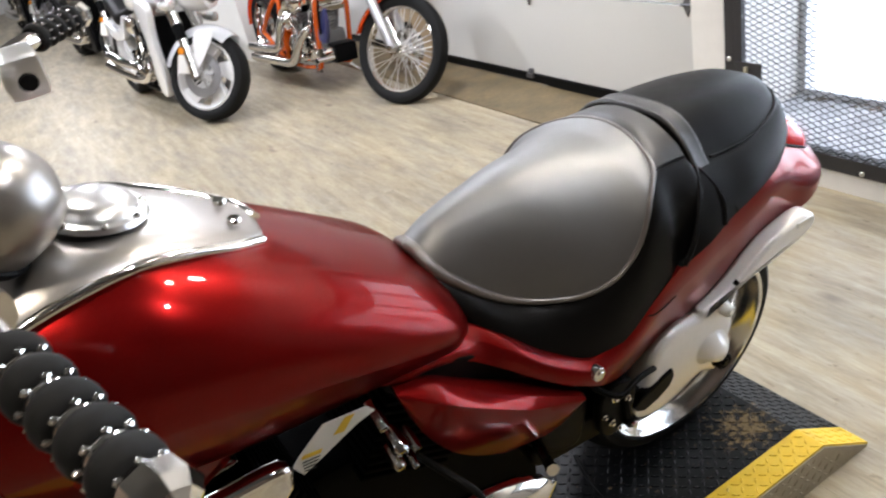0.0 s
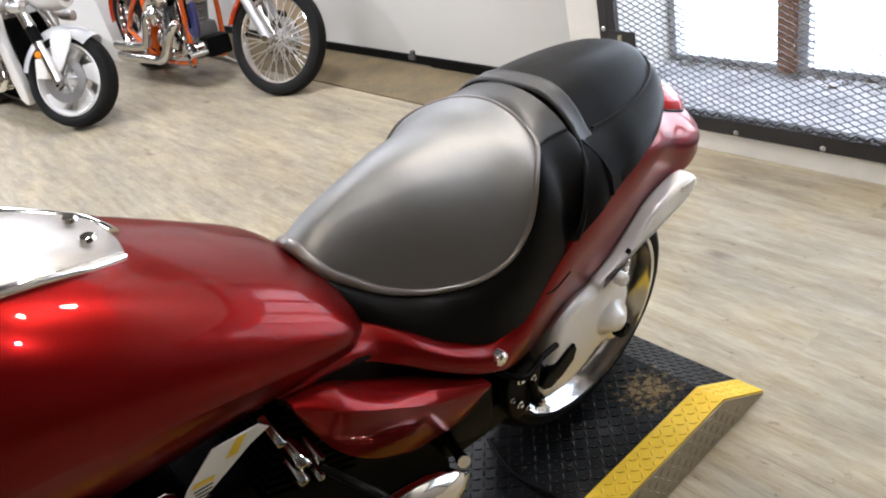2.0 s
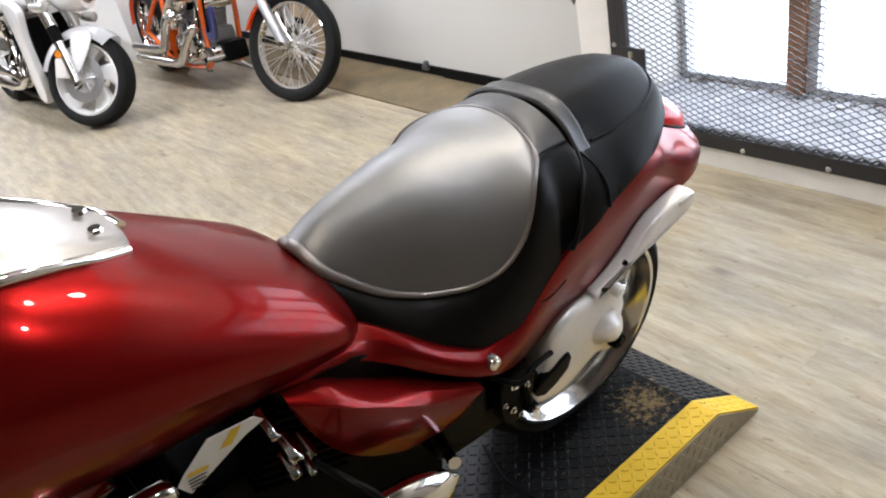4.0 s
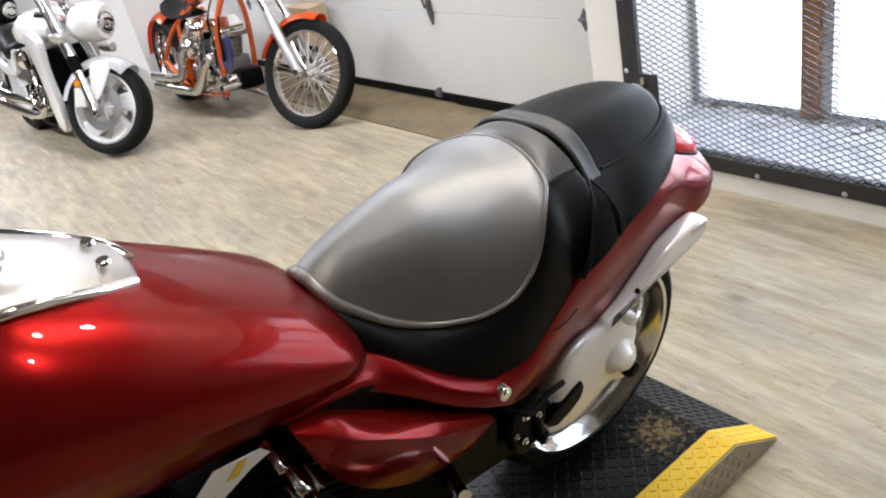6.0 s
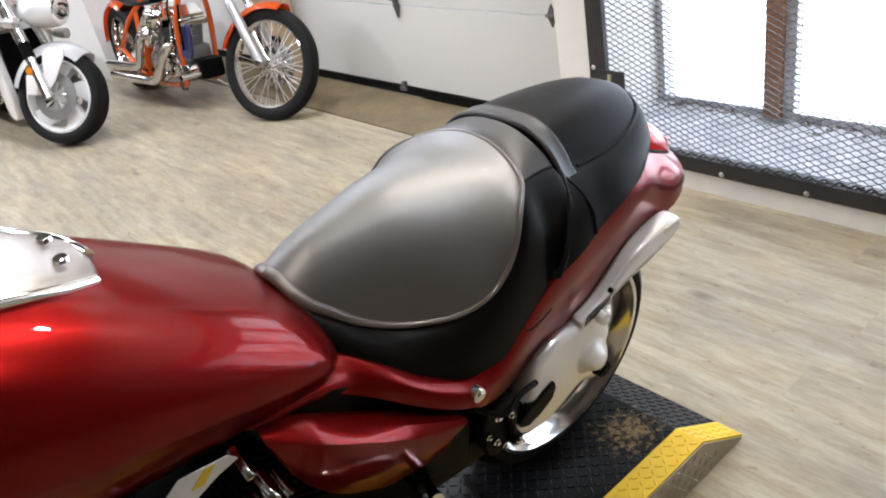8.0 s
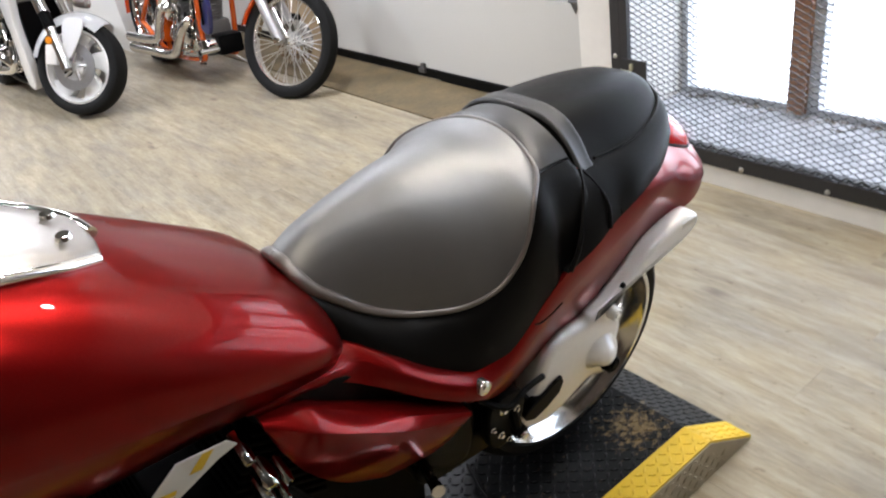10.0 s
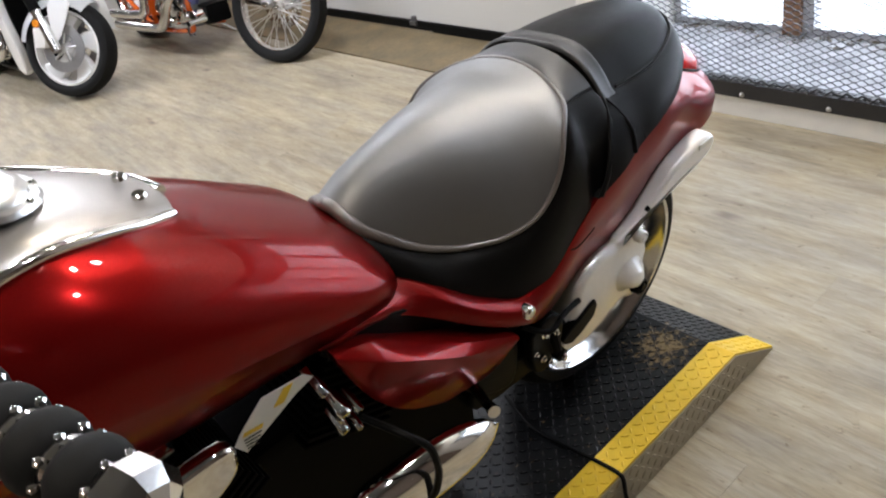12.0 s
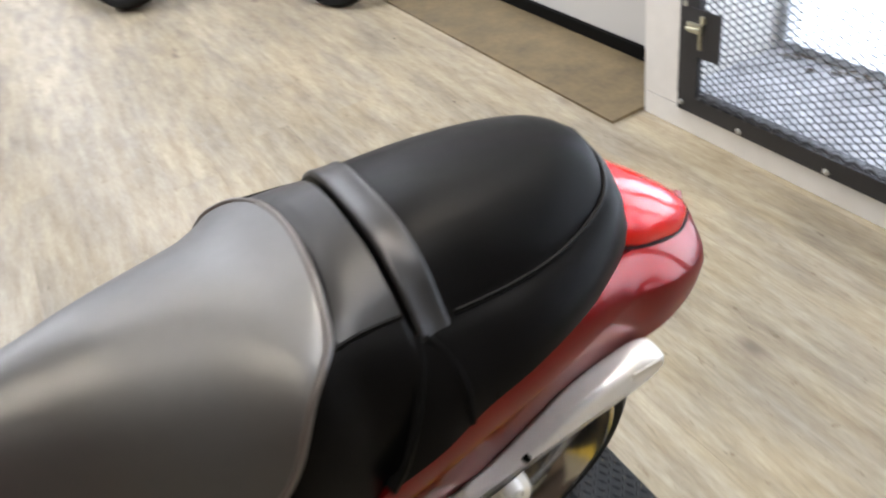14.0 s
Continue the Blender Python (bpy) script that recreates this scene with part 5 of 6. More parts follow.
# front end, ahead of the camera's view
FM = Matrix.Translation((-1.72, 0, 0.325)) @ AXIS_Y
fw = part("front_wheel", lathe([(0, 0.06), (0.05, 0.06), (0.05, -0.06), (0, -0.06)], FM, 20), ALLOY, bike)
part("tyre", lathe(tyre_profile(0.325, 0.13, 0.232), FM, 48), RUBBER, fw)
part("rim", lathe([(0.24, 0.05), (0.22, 0.055), (0.205, 0.0), (0.22, -0.055), (0.24, -0.05), (0.24, 0.05)], FM, 48), ALLOY, fw)
for k in range(5):
    rm = FM @ pose(0, 0, 0, 0, 0, k * 72)
    part("spoke", tube([rm @ V((0.04, 0, 0)), rm @ V((0.215, 0.02, 0))], [0.016, 0.014], 8, 1), ALLOY, fw)
for y in (-0.11, 0.11):
    part("fork_leg", tube([(-1.72, y, 0.325), (-1.30, y, 1.06)], [0.032, 0.028], 14, 1), CHROME, bike)
part("headlamp_cowl", lathe([(0, 0.12), (0.09, 0.10), (0.12, 0.03), (0.115, -0.06), (0.09, -0.11), (0, -0.11)], Matrix.Translation((-1.46, 0, 1.0)) @ pose(0, 0, 0, 0, -95), 28), RED, bike)
part("front_fender", rings_mesh([[(-1.72 + 0.355 * math.cos(a), y, 0.325 + (0.355 - 0.5 * y * y) * math.sin(a)) for y in (-0.08, -0.05, 0, 0.05, 0.08)] for a in np.linspace(0.5, 2.6, 18)], False, False), RED, bike)

# ---- the other motorcycles ----
def spin(m, k, n, extra=0.0):
    return m @ pose(0, 0, 0, 0, 0, 360.0 * k / n + extra)


def alloy_wheel(parent, name, m, outer, width, bead, paint, label):
    w = part(name, lathe([(0, 0.055), (0.03, 0.055), (0.045, 0.045), (0.045, -0.045), (0.03, -0.055), (0, -0.055)], m, 18), paint, parent, label)
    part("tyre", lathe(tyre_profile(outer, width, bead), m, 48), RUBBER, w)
    h = width * 0.40
    part("rim", lathe([(bead + 0.008, h), (bead - 0.004, h + 0.006), (bead - 0.022, h * 0.7), (bead - 0.030, 0), (bead - 0.022, -h * 0.7), (bead - 0.004, -h - 0.006), (bead + 0.008, -h), (bead - 0.010, 0), (bead + 0.008, h)], m, 48), paint, w)
    for k in range(5):
        s = spin(m, k, 5)
        bm = bmesh.new()
        rows = []
        for r, ww, tt in ((0.035, 0.020, 0.034), (0.08, 0.034, 0.030), (0.13, 0.050, 0.028), (0.18, 0.066, 0.030), (bead - 0.012, 0.082, 0.038)):
            sw = 2.6 * (r - 0.035)
            q = s @ pose(0, 0, 0, 0, 0, math.degrees(sw))
            rows.append([q @ V((r, a, b)) for a, b in ((-ww, -tt), (-ww * 0.7, -tt - 0.006), (ww * 0.7, -tt - 0.006), (ww, -tt), (ww, tt), (ww * 0.7, tt + 0.006), (-ww * 0.7, tt + 0.006), (-ww, tt))])
        add_rings(bm, rows)
        part("spoke", bm, paint, w)
    return w


def brake_disc(parent, m, r, side):
    bm = lathe([(r, side), (r, side + 0.005), (r * 0.58, side + 0.005), (r * 0.58, side), (r, side)], m, 40)
    d = part("brake_disc", bm, DISC_STEEL, parent)
    for k in range(5):
        s = spin(m, k, 5, 20)
        part("disc_carrier", tube([s @ V((0.03, 0, side)), s @ V((r * 0.62, 0.012, side))], 0.010, 6, 1), DISC_STEEL, d)
    return d


SIDE_Y = pose(0, 0, 0, -90)   # turns a lathe's axis to the bike's right side


def vtwin(parent, cx, base, scale, fins, metal, label):
    eng = part("engine", box((cx - 0.20 * scale, -0.11, base), (cx + 0.24 * scale, 0.11, base + 0.22 * scale), 0.05), fins, parent, label)
    fin_me = mesh_of("cooling_fin", lathe([(0.03, 0.0), (0.078, 0.0), (0.082, 0.004), (0.078, 0.008), (0.03, 0.008)], Matrix.Identity(4), 18), fins)
    for off, tilt in ((0.09, 24), (-0.10, -24)):
        c = Matrix.Translation((cx + off * scale, 0, base + 0.20 * scale)) @ pose(0, 0, 0, 0, tilt) @ Matrix.Scale(scale, 4)
        part("cylinder", lathe([(0.0, 0.0), (0.07, 0.0), (0.07, 0.20), (0.0, 0.20)], c, 18), fins, eng)
        for k in range(8):
            f = new("cooling_fin", fin_me)
            f.parent, f.matrix_local = eng, c @ Matrix.Translation((0, 0, 0.012 + k * 0.021))
        part("rocker_box", box((-0.085, -0.09, 0.19), (0.085, 0.10, 0.225), 0.012, c), metal, eng)
        part("rocker_lid", box((-0.065, -0.075, 0.2255), (0.065, 0.085, 0.262), 0.016, c), metal, eng)
        for dx in (-0.035, 0.035):
            part("pushrod_tube", tube([c @ V((dx * 0.5, 0.115, -0.06)), c @ V((dx, 0.100, 0.195))], 0.009, 8, 1), metal, eng)
        part("exhaust_flange", lathe([(0.018, 0.0), (0.036, 0.0), (0.038, 0.012), (0.018, 0.014)], c @ Matrix.Translation((0.0, 0.085, 0.15)) @ SIDE_Y, 16), metal, eng)
    cam = part("cam_cover", plate(rounded([(cx - 0.15, base + 0.05), (cx - 0.16, base + 0.16), (cx - 0.05, base + 0.25), (cx + 0.06, base + 0.24), (cx + 0.13, base + 0.13), (cx + 0.08, base + 0.04)], 4), 0.105, 0.150, 0.016), metal, eng, "polished cam cover")
    for k in range(7):
        a = 0.5 + k * 0.9
        part("case_bolt", lathe([(0, 0.010), (0.007, 0.008), (0.008, 0), (0, 0)], Matrix.Translation((cx - 0.01 + 0.115 * math.cos(a), 0.150, base + 0.14 + 0.075 * math.sin(a))) @ SIDE_Y, 8), BLACK_METAL, cam)
    for x, z, r in ((cx + 0.21 * scale, base + 0.12, 0.075), (cx - 0.20 * scale, base + 0.09, 0.05), (cx + 0.05, base + 0.05, 0.045)):
        part("case_cover", lathe([(0, 0.045), (r * 0.45, 0.044), (r * 0.5, 0.036), (r * 0.8, 0.030), (r, 0.012), (r, -0.03), (0, -0.03)], Matrix.Translation((x, 0.12, z)) @ SIDE_Y, 22), metal, eng)
    part("air_cleaner", lathe([(0, 0.055), (0.03, 0.053), (0.055, 0.045), (0.076, 0.02), (0.080, -0.03), (0, -0.03)], Matrix.Translation((cx + 0.01, 0.165, base + 0.40 * scale)) @ SIDE_Y, 26), metal, eng)
    part("carburettor", lathe([(0, 0.03), (0.03, 0.03), (0.036, 0.0), (0.030, -0.05), (0, -0.05)], Matrix.Translation((cx, 0.10, base + 0.36 * scale)) @ SIDE_Y, 16), BLACK_METAL, eng)
    for k, (x0, z0, x1, z1) in enumerate(((-0.16, 0.10, -0.04, 0.30), (0.17, 0.12, 0.06, 0.32), (-0.05, 0.02, 0.16, 0.02))):
        part("oil_line", tube([(cx + x0, 0.125, base + z0), (cx + (x0 + x1) / 2 - 0.03, 0.185, base + (z0 + z1) / 2), (cx + x1, 0.135, base + z1)], 0.006, 7), metal if k else BLACK_PLASTIC, eng)
    return eng


def fender(parent, name, m, radius, width, a0, a1, paint, deep=0.05):
    rows = []
    for a in np.linspace(a0, a1, 22):
        row = []
        for u in np.linspace(-1, 1, 11):
            r = radius - deep * abs(u) ** 3.0
            row.append(m @ V((r * math.cos(a), r * math.sin(a), u * width / 2)))
        rows.append(row)
    bm = bmesh.new()
    add_rings(bm, rows, False, False)
    bmesh.ops.solidify(bm, geom=bm.faces[:], thickness=0.006)
    return part(name, bm, paint, parent, "", 50)


def power_cruiser(label, m, paint, wheel_paint, steer):
    """A long, low cruiser with a cowled headlamp and a radiator shroud; its rear axle stands over the origin."""
    b = thing("cruiser_motorcycle", label, "motorcycle", m, "parked motorcycles")
    head = V((-1.33, 0, 0.88))
    axis = V((math.sin(radians(31)), 0, math.cos(radians(31))))
    S = Matrix.Translation(head) @ Matrix.Rotation(radians(steer), 4, axis) @ Matrix.Translation(-head)
    FX = V((-1.71, 0, 0.315))
    fm = S @ Matrix.Translation(FX) @ AXIS_Y
    f = alloy_wheel(b, "front_wheel", fm, 0.318, 0.132, 0.236, wheel_paint, "alloy front wheel with curved spokes")
    brake_disc(f, fm, 0.150, 0.075)
    brake_disc(f, fm, 0.155, -0.080)
    for y in (-0.115, 0.115):
        part("fork_slider", tube([S @ V((FX.x + 0.02, y, FX.z - 0.02)), S @ V((FX.x + 0.20, y, FX.z + 0.33))], [0.036, 0.033], 14, 1), ALLOY, b)
        part("fork_tube", tube([S @ V((FX.x + 0.20, y, FX.z + 0.33)), S @ V((FX.x + 0.46, y, FX.z + 0.76))], [0.038, 0.042], 16, 1), ALLOY, b)
        cm = S @ Matrix.Translation((FX.x + 0.13, y, FX.z + 0.06))
        part("brake_caliper", box((-0.045, -0.025, -0.06), (0.04, 0.03, 0.07), 0.015, cm), SILVER, b)
        part("side_reflector", lathe([(0, 0.012), (0.024, 0.010), (0.027, 0), (0, 0)], S @ Matrix.Translation((FX.x + 0.135, y + math.copysign(0.03, y), FX.z + 0.155)) @ pose(0, 0, 0, 90 if y < 0 else -90), 16), AMBER, b, "round amber reflector")
        part("fork_seal", tube([S @ V((FX.x + 0.150, y, FX.z + 0.235)), S @ V((FX.x + 0.215, y, FX.z + 0.350))], [0.0375, 0.0365], 14, 1), ENGINE_BLACK, b)
    fender(b, "front_fender", fm @ pose(0, 0, 0, 0, 0, 0), 0.362, 0.185, radians(8), radians(126), paint, 0.085)
    for y in (-0.098, 0.098):
        part("fender_stay", plate(rounded([(-1.80, 0.60), (-1.72, 0.63), (-1.64, 0.60), (-1.645, 0.44), (-1.685, 0.37), (-1.72, 0.40)], 3), y - 0.006, y + 0.006, 0.004, m=S), paint, b)
    part("headlamp_cowl", rings_mesh([[S @ V((-1.44 - 0.26 * t, r * 1.0 * math.cos(a), 0.875 + 0.01 * t + r * 1.05 * math.sin(a) + (0.035 * math.sin(a) if a < math.pi else 0))) for a in np.linspace(0, 2 * math.pi, 26, endpoint=False)]
                                        for t, r in ((-0.1, 0.05), (0.1, 0.090), (0.35, 0.112), (0.65, 0.114), (0.85, 0.108), (1.0, 0.094))]), paint, b, "", 50)
    lm = S @ Matrix.Translation((-1.700, 0, 0.885)) @ pose(0, 0, 0, 0, -96) @ Matrix.Scale(0.82, 4)
    lamp = part("headlamp", lathe([(0, 0.026), (0.05, 0.021), (0.085, 0.006), (0.096, -0.01), (0.104, -0.012), (0.104, -0.03), (0, -0.03)], lm, 30), HEAD_GLASS, b, "clear headlamp lens")
    part("reflector_bowl", lathe([(0.0, 0.029), (0.03, 0.028), (0.045, 0.022), (0.0, 0.020)], lm, 20), CHROME, lamp)
    for sgn in (1, -1):
        part("lamp_shade", tube([lm @ V((sgn * 0.035, -0.05, 0.022)), lm @ V((sgn * 0.05, 0.0, 0.021)), lm @ V((sgn * 0.035, 0.05, 0.022))], 0.008, 6, 3), BLACK_PLASTIC, lamp)
    part("bezel", lathe([(0.092, 0.004), (0.104, 0.006), (0.110, -0.012), (0.098, -0.016), (0.092, 0.004)], lm, 30), CHROME, lamp)
    for y in (-0.24, 0.24):
        part("turn_signal", rings_mesh([[S @ V((-1.52 + 0.09 * t, y + r * math.cos(a), 0.76 + r * math.sin(a))) for a in np.linspace(0, 2 * math.pi, 14, endpoint=False)] for t, r in ((-0.6, 0.012), (-0.5, 0.036), (0, 0.038), (0.6, 0.028), (0.9, 0.006))]), HEAD_GLASS, b)
        part("signal_stem", tube([S @ V((-1.5, y, 0.76)), S @ V((-1.48, y * 0.5, 0.78))], 0.010, 8, 1), CHROME, b)
    # radiator shroud
    for y in (-1, 1):
        bm = plate(rounded([(-1.36, 0.80), (-1.22, 0.86), (-1.08, 0.84), (-1.10, 0.70), (-1.15, 0.55), (-1.16, 0.30), (-1.20, 0.18), (-1.30, 0.16), (-1.36, 0.24), (-1.33, 0.45), (-1.31, 0.62)], 4), y * 0.205, y * 0.150, 0.018)
        part("radiator_shroud", bm, paint, b, "", 50)
    part("radiator", box((-1.33, -0.15, 0.22), (-1.27, 0.15, 0.74), 0.01), BLACK_METAL, b)
    vtwin(b, -0.78, 0.20, 1.15, ENGINE_BLACK, CHROME, "black and chrome v-twin engine")
    # tank
    rows = []
    for x, w, zt, zb in ((-1.30, 0.10, 0.90, 0.80), (-1.18, 0.17, 0.98, 0.77), (-1.0, 0.205, 1.0, 0.75), (-0.85, 0.20, 0.96, 0.74), (-0.7, 0.16, 0.88, 0.73), (-0.58, 0.10, 0.80, 0.72)):
        zc = (zt + zb) / 2
        rows.append([(x, w * math.copysign(abs(math.cos(a)) ** 0.8, math.cos(a)), zc + (zt - zb) / 2 * math.copysign(abs(math.sin(a)) ** 0.85, math.sin(a))) for a in np.linspace(0, 2 * math.pi, 28, endpoint=False)])
    part("fuel_tank", rings_mesh(rows), paint, b, "", 50)
    rows = []
    for x, w, zt, zb in ((-0.60, 0.08, 0.82, 0.70), (-0.45, 0.16, 0.76, 0.62), (-0.3, 0.18, 0.75, 0.60), (-0.12, 0.16, 0.82, 0.66), (0.08, 0.13, 0.86, 0.70), (0.24, 0.08, 0.80, 0.70)):
        zc = (zt + zb) / 2
        rows.append([(x, w * math.copysign(abs(math.cos(a)) ** 0.7, math.cos(a)), zc + (zt - zb) / 2 * math.copysign(abs(math.sin(a)) ** 0.7, math.sin(a))) for a in np.linspace(0, 2 * math.pi, 24, endpoint=False)])
    part("seat", rings_mesh(rows), SEAT_BLACK, b, "", 50)
    rm = Matrix.Translation((0, 0, 0.325)) @ AXIS_Y
    alloy_wheel(b, "rear_wheel", rm, 0.325, 0.225, 0.236, wheel_paint, "wide alloy rear wheel")
    fender(b, "rear_fender", rm, 0.40, 0.27, radians(15), radians(165), paint, 0.10)
    for y in (-0.16, 0.16):
        part("side_cover", plate(rounded([(-0.55, 0.72), (-0.40, 0.62), (-0.25, 0.58), (-0.05, 0.62), (0.10, 0.66), (-0.06, 0.52), (-0.30, 0.50), (-0.48, 0.55)], 3), y - 0.02, y + 0.02, 0.012), paint, b)
    for z, x1 in ((0.24, 0.15), (0.34, 0.05)):
        part("exhaust_pipe", tube([(-0.95, 0.17, 0.42), (-0.98, 0.20, 0.30), (-0.80, 0.215, z), (-0.3, 0.215, z), (x1, 0.215, z + 0.02)], [0.024, 0.026, 0.030, 0.042, 0.046], 14), CHROME, b)
    fan = part("intake_cover", lathe([(0, 0.02), (0.05, 0.018), (0.066, 0.010), (0.070, 0.0), (0, 0)], Matrix.Translation((-0.93, 0.19, 0.66)) @ SIDE_Y, 24), BLACK_METAL, b)
    for k in range(7):
        q = Matrix.Translation((-0.93, 0.207, 0.66)) @ SIDE_Y @ pose(0, 0, 0, 0, 0, 200 + k * 24)
        part("intake_rib", tube([q @ V((0.012, 0, 0.004)), q @ V((0.060, 0, 0.0))], 0.005, 6, 1), CHROME, fan)
    part("swingarm", tube([(0, -0.14, 0.325), (-0.45, -0.14, 0.36)], [0.035, 0.04], 10, 1), SILVER, b)
    part("lower_frame", tube([(-1.24, -0.10, 0.24), (-1.1, -0.12, 0.16), (-0.5, -0.12, 0.17), (-0.35, -0.10, 0.35)], 0.022, 10), BLACK_METAL, b)
    part("lower_frame", tube([(-1.24, 0.10, 0.24), (-1.1, 0.12, 0.16), (-0.5, 0.12, 0.17), (-0.35, 0.10, 0.35)], 0.022, 10), BLACK_METAL, b)
    part("handlebar", tube([S @ V((-1.02, -0.43, 1.02)), S @ V((-1.18, -0.36, 1.06)), S @ V((-1.27, -0.12, 1.05)), S @ V((-1.27, 0.12, 1.05)), S @ V((-1.18, 0.36, 1.06)), S @ V((-1.02, 0.43, 1.02))], 0.013, 10), CHROME, b)
    part("fork_yoke", box((-1.36, -0.15, 0.90), (-1.24, 0.15, 0.95), 0.015, S), CHROME, b)
    part("side_stand", tube([(-0.75, -0.12, 0.17), (-0.80, -0.26, 0.012)], [0.012, 0.010], 8, 1), BLACK_METAL, b)
    return b


def stand_pose(front, rear, wheelbase, lean):
    """Where a bike stands whose front wheel touches the floor at front and that runs back towards rear."""
    d = (V(rear) - V(front)).normalized()
    r = V(front) + d * wheelbase
    return Matrix.Translation((r.x, r.y, 0.0)) @ pose(0, 0, 0, 0, 0, math.degrees(math.atan2(d.y, d.x))) @ pose(0, 0, 0, lean)


power_cruiser("white power cruiser with white wheels parked on its stand", stand_pose((0.19, 4.66), (0.03, 6.45), 1.66, 5), WHITE_PAINT, WHITE_PAINT, 38)
power_cruiser("black cruiser parked further along the row", stand_pose((0.16, 7.75), (-0.02, 9.5), 1.66, 5), BLACK_METAL, ALLOY, 30)
power_cruiser("black cruiser at the far end of the row", stand_pose((-0.15, 12.2), (-0.34, 14.0), 1.66, 5), BLACK_METAL, ALLOY, 30)


def chopper(m, steer):
    b = thing("chopper_motorcycle", "orange hardtail chopper with chrome engine and spoked front wheel", "motorcycle", m, "parked motorcycles")
    WB = 1.98
    head = V((-1.30, 0, 0.90))
    rake = radians(38)
    axis = V((math.sin(rake), 0, math.cos(rake)))
    S = Matrix.Translation(head) @ Matrix.Rotation(radians(steer), 4, axis) @ Matrix.Translation(-head)
    FX = V((-WB, 0, 0.345))
    fm = S @ Matrix.Translation(FX) @ AXIS_Y
    f = part("front_wheel", lathe([(0, 0.05), (0.022, 0.05), (0.03, 0.035), (0.022, 0.02), (0.022, -0.02), (0.03, -0.035), (0.022, -0.05), (0, -0.05)], fm, 18), CHROME, b, "chrome spoked front wheel")
    part("tyre", lathe(tyre_profile(0.350, 0.092, 0.272), fm, 56), RUBBER, f)
    part("rim", lathe([(0.280, 0.030), (0.268, 0.034), (0.258, 0.020), (0.256, 0.0), (0.258, -0.020), (0.268, -0.034), (0.280, -0.030), (0.266, 0), (0.280, 0.030)], fm, 56), CHROME, f)
    for k in range(40):
        side = 0.034 if k % 2 else -0.034
        skew = 42 if (k // 2) % 2 else -42
        q = spin(fm, k, 40)
        part("wire_spoke", tube([q @ pose(0, 0, 0, 0, 0, skew) @ V((0.028, 0, side)), q @ V((0.262, 0, side * 0.2))], 0.0031, 5, 1), SATIN_CHROME, f)
    bd = part("brake_disc", lathe([(0.14, 0.052), (0.14, 0.057), (0.07, 0.057), (0.07, 0.052), (0.14, 0.052)], fm, 36), CHROME, f)
    for y in (-0.095, 0.095):
        part("fork_slider", tube([S @ V((FX.x + 0.0, y, FX.z - 0.01)), S @ V((FX.x + 0.27, y, FX.z + 0.37))], [0.034, 0.032], 14, 1), DISC_STEEL, b, "satin grey fork slider")
        part("fork_tube", tube([S @ V((FX.x + 0.26, y, FX.z + 0.36)), S @ V((FX.x + 0.66, y, FX.z + 0.90))], 0.024, 12, 1), CHROME, b)
        part("axle_nut", lathe([(0, 0.02), (0.018, 0.018), (0.022, 0), (0, 0)], S @ Matrix.Translation((FX.x, y + math.copysign(0.03, y), FX.z)) @ pose(0, 0, 0, 90 if y < 0 else -90), 10), CHROME, b)
    fender(b, "front_fender", fm, 0.385, 0.135, radians(12), radians(105), ORANGE_PAINT, 0.05)
    part("fork_yoke", box((-1.40, -0.13, 0.93), (-1.28, 0.13, 0.97), 0.015, S), CHROME, b)
    part("handlebar", tube([S @ V((-1.0, -0.40, 1.12)), S @ V((-1.2, -0.32, 1.16)), S @ V((-1.3, -0.05, 1.0)), S @ V((-1.3, 0.05, 1.0)), S @ V((-1.2, 0.32, 1.16)), S @ V((-1.0, 0.40, 1.12))], 0.013, 10), CHROME, b)
    # frame
    for y in (-0.12, 0.12):
        part("frame_tube", tube([(-1.30, y * 0.2, 0.92), (-1.18, y, 0.62), (-1.10, y, 0.22), (-1.0, y, 0.15), (-0.45, y, 0.135), (0.0, y, 0.33)], 0.019, 10), ORANGE_PAINT, b)
        part("frame_tube", tube([(-0.55, y * 0.6, 0.72), (-0.30, y, 0.56), (0.0, y, 0.34)], 0.019, 10), ORANGE_PAINT, b)
        part("frame_tube", tube([(-0.42, y * 0.8, 0.64), (-0.44, y, 0.40), (-0.46, y, 0.16)], 0.017, 10), ORANGE_PAINT, b)
    part("backbone", tube([(-1.32, 0, 0.93), (-0.9, 0, 0.88), (-0.5, 0, 0.72)], 0.028, 12), ORANGE_PAINT, b)
    rows = []
    for x, w, zt, zb in ((-1.22, 0.03, 0.96, 0.90), (-1.12, 0.10, 1.02, 0.86), (-0.95, 0.14, 1.03, 0.82), (-0.78, 0.13, 0.97, 0.78), (-0.64, 0.08, 0.87, 0.75), (-0.58, 0.02, 0.80, 0.76)):
        zc = (zt + zb) / 2
        rows.append([(x, w * math.cos(a), zc + (zt - zb) / 2 * math.sin(a)) for a in np.linspace(0, 2 * math.pi, 22, endpoint=False)])
    part("fuel_tank", rings_mesh(rows), ORANGE_PAINT, b, "", 50)
    rm = Matrix.Translation((0, 0, 0.33)) @ AXIS_Y
    r = part("rear_wheel", lathe([(0, 0.07), (0.05, 0.07), (0.05, -0.07), (0, -0.07)], rm, 18), CHROME, b)
    part("tyre", lathe(tyre_profile(0.33, 0.21, 0.235), rm, 48), RUBBER, r)
    part("rim", lathe([(0.242, 0.10), (0.225, 0.105), (0.20, 0.0), (0.225, -0.105), (0.242, -0.10), (0.242, 0.10)], rm, 48), CHROME, r)
    for k in range(5):
        q = spin(rm, k, 5)
        part("spoke", tube([q @ V((0.03, 0, 0.02)), q @ V((0.215, 0.01, 0.03))], [0.018, 0.014], 8, 1), CHROME, r)
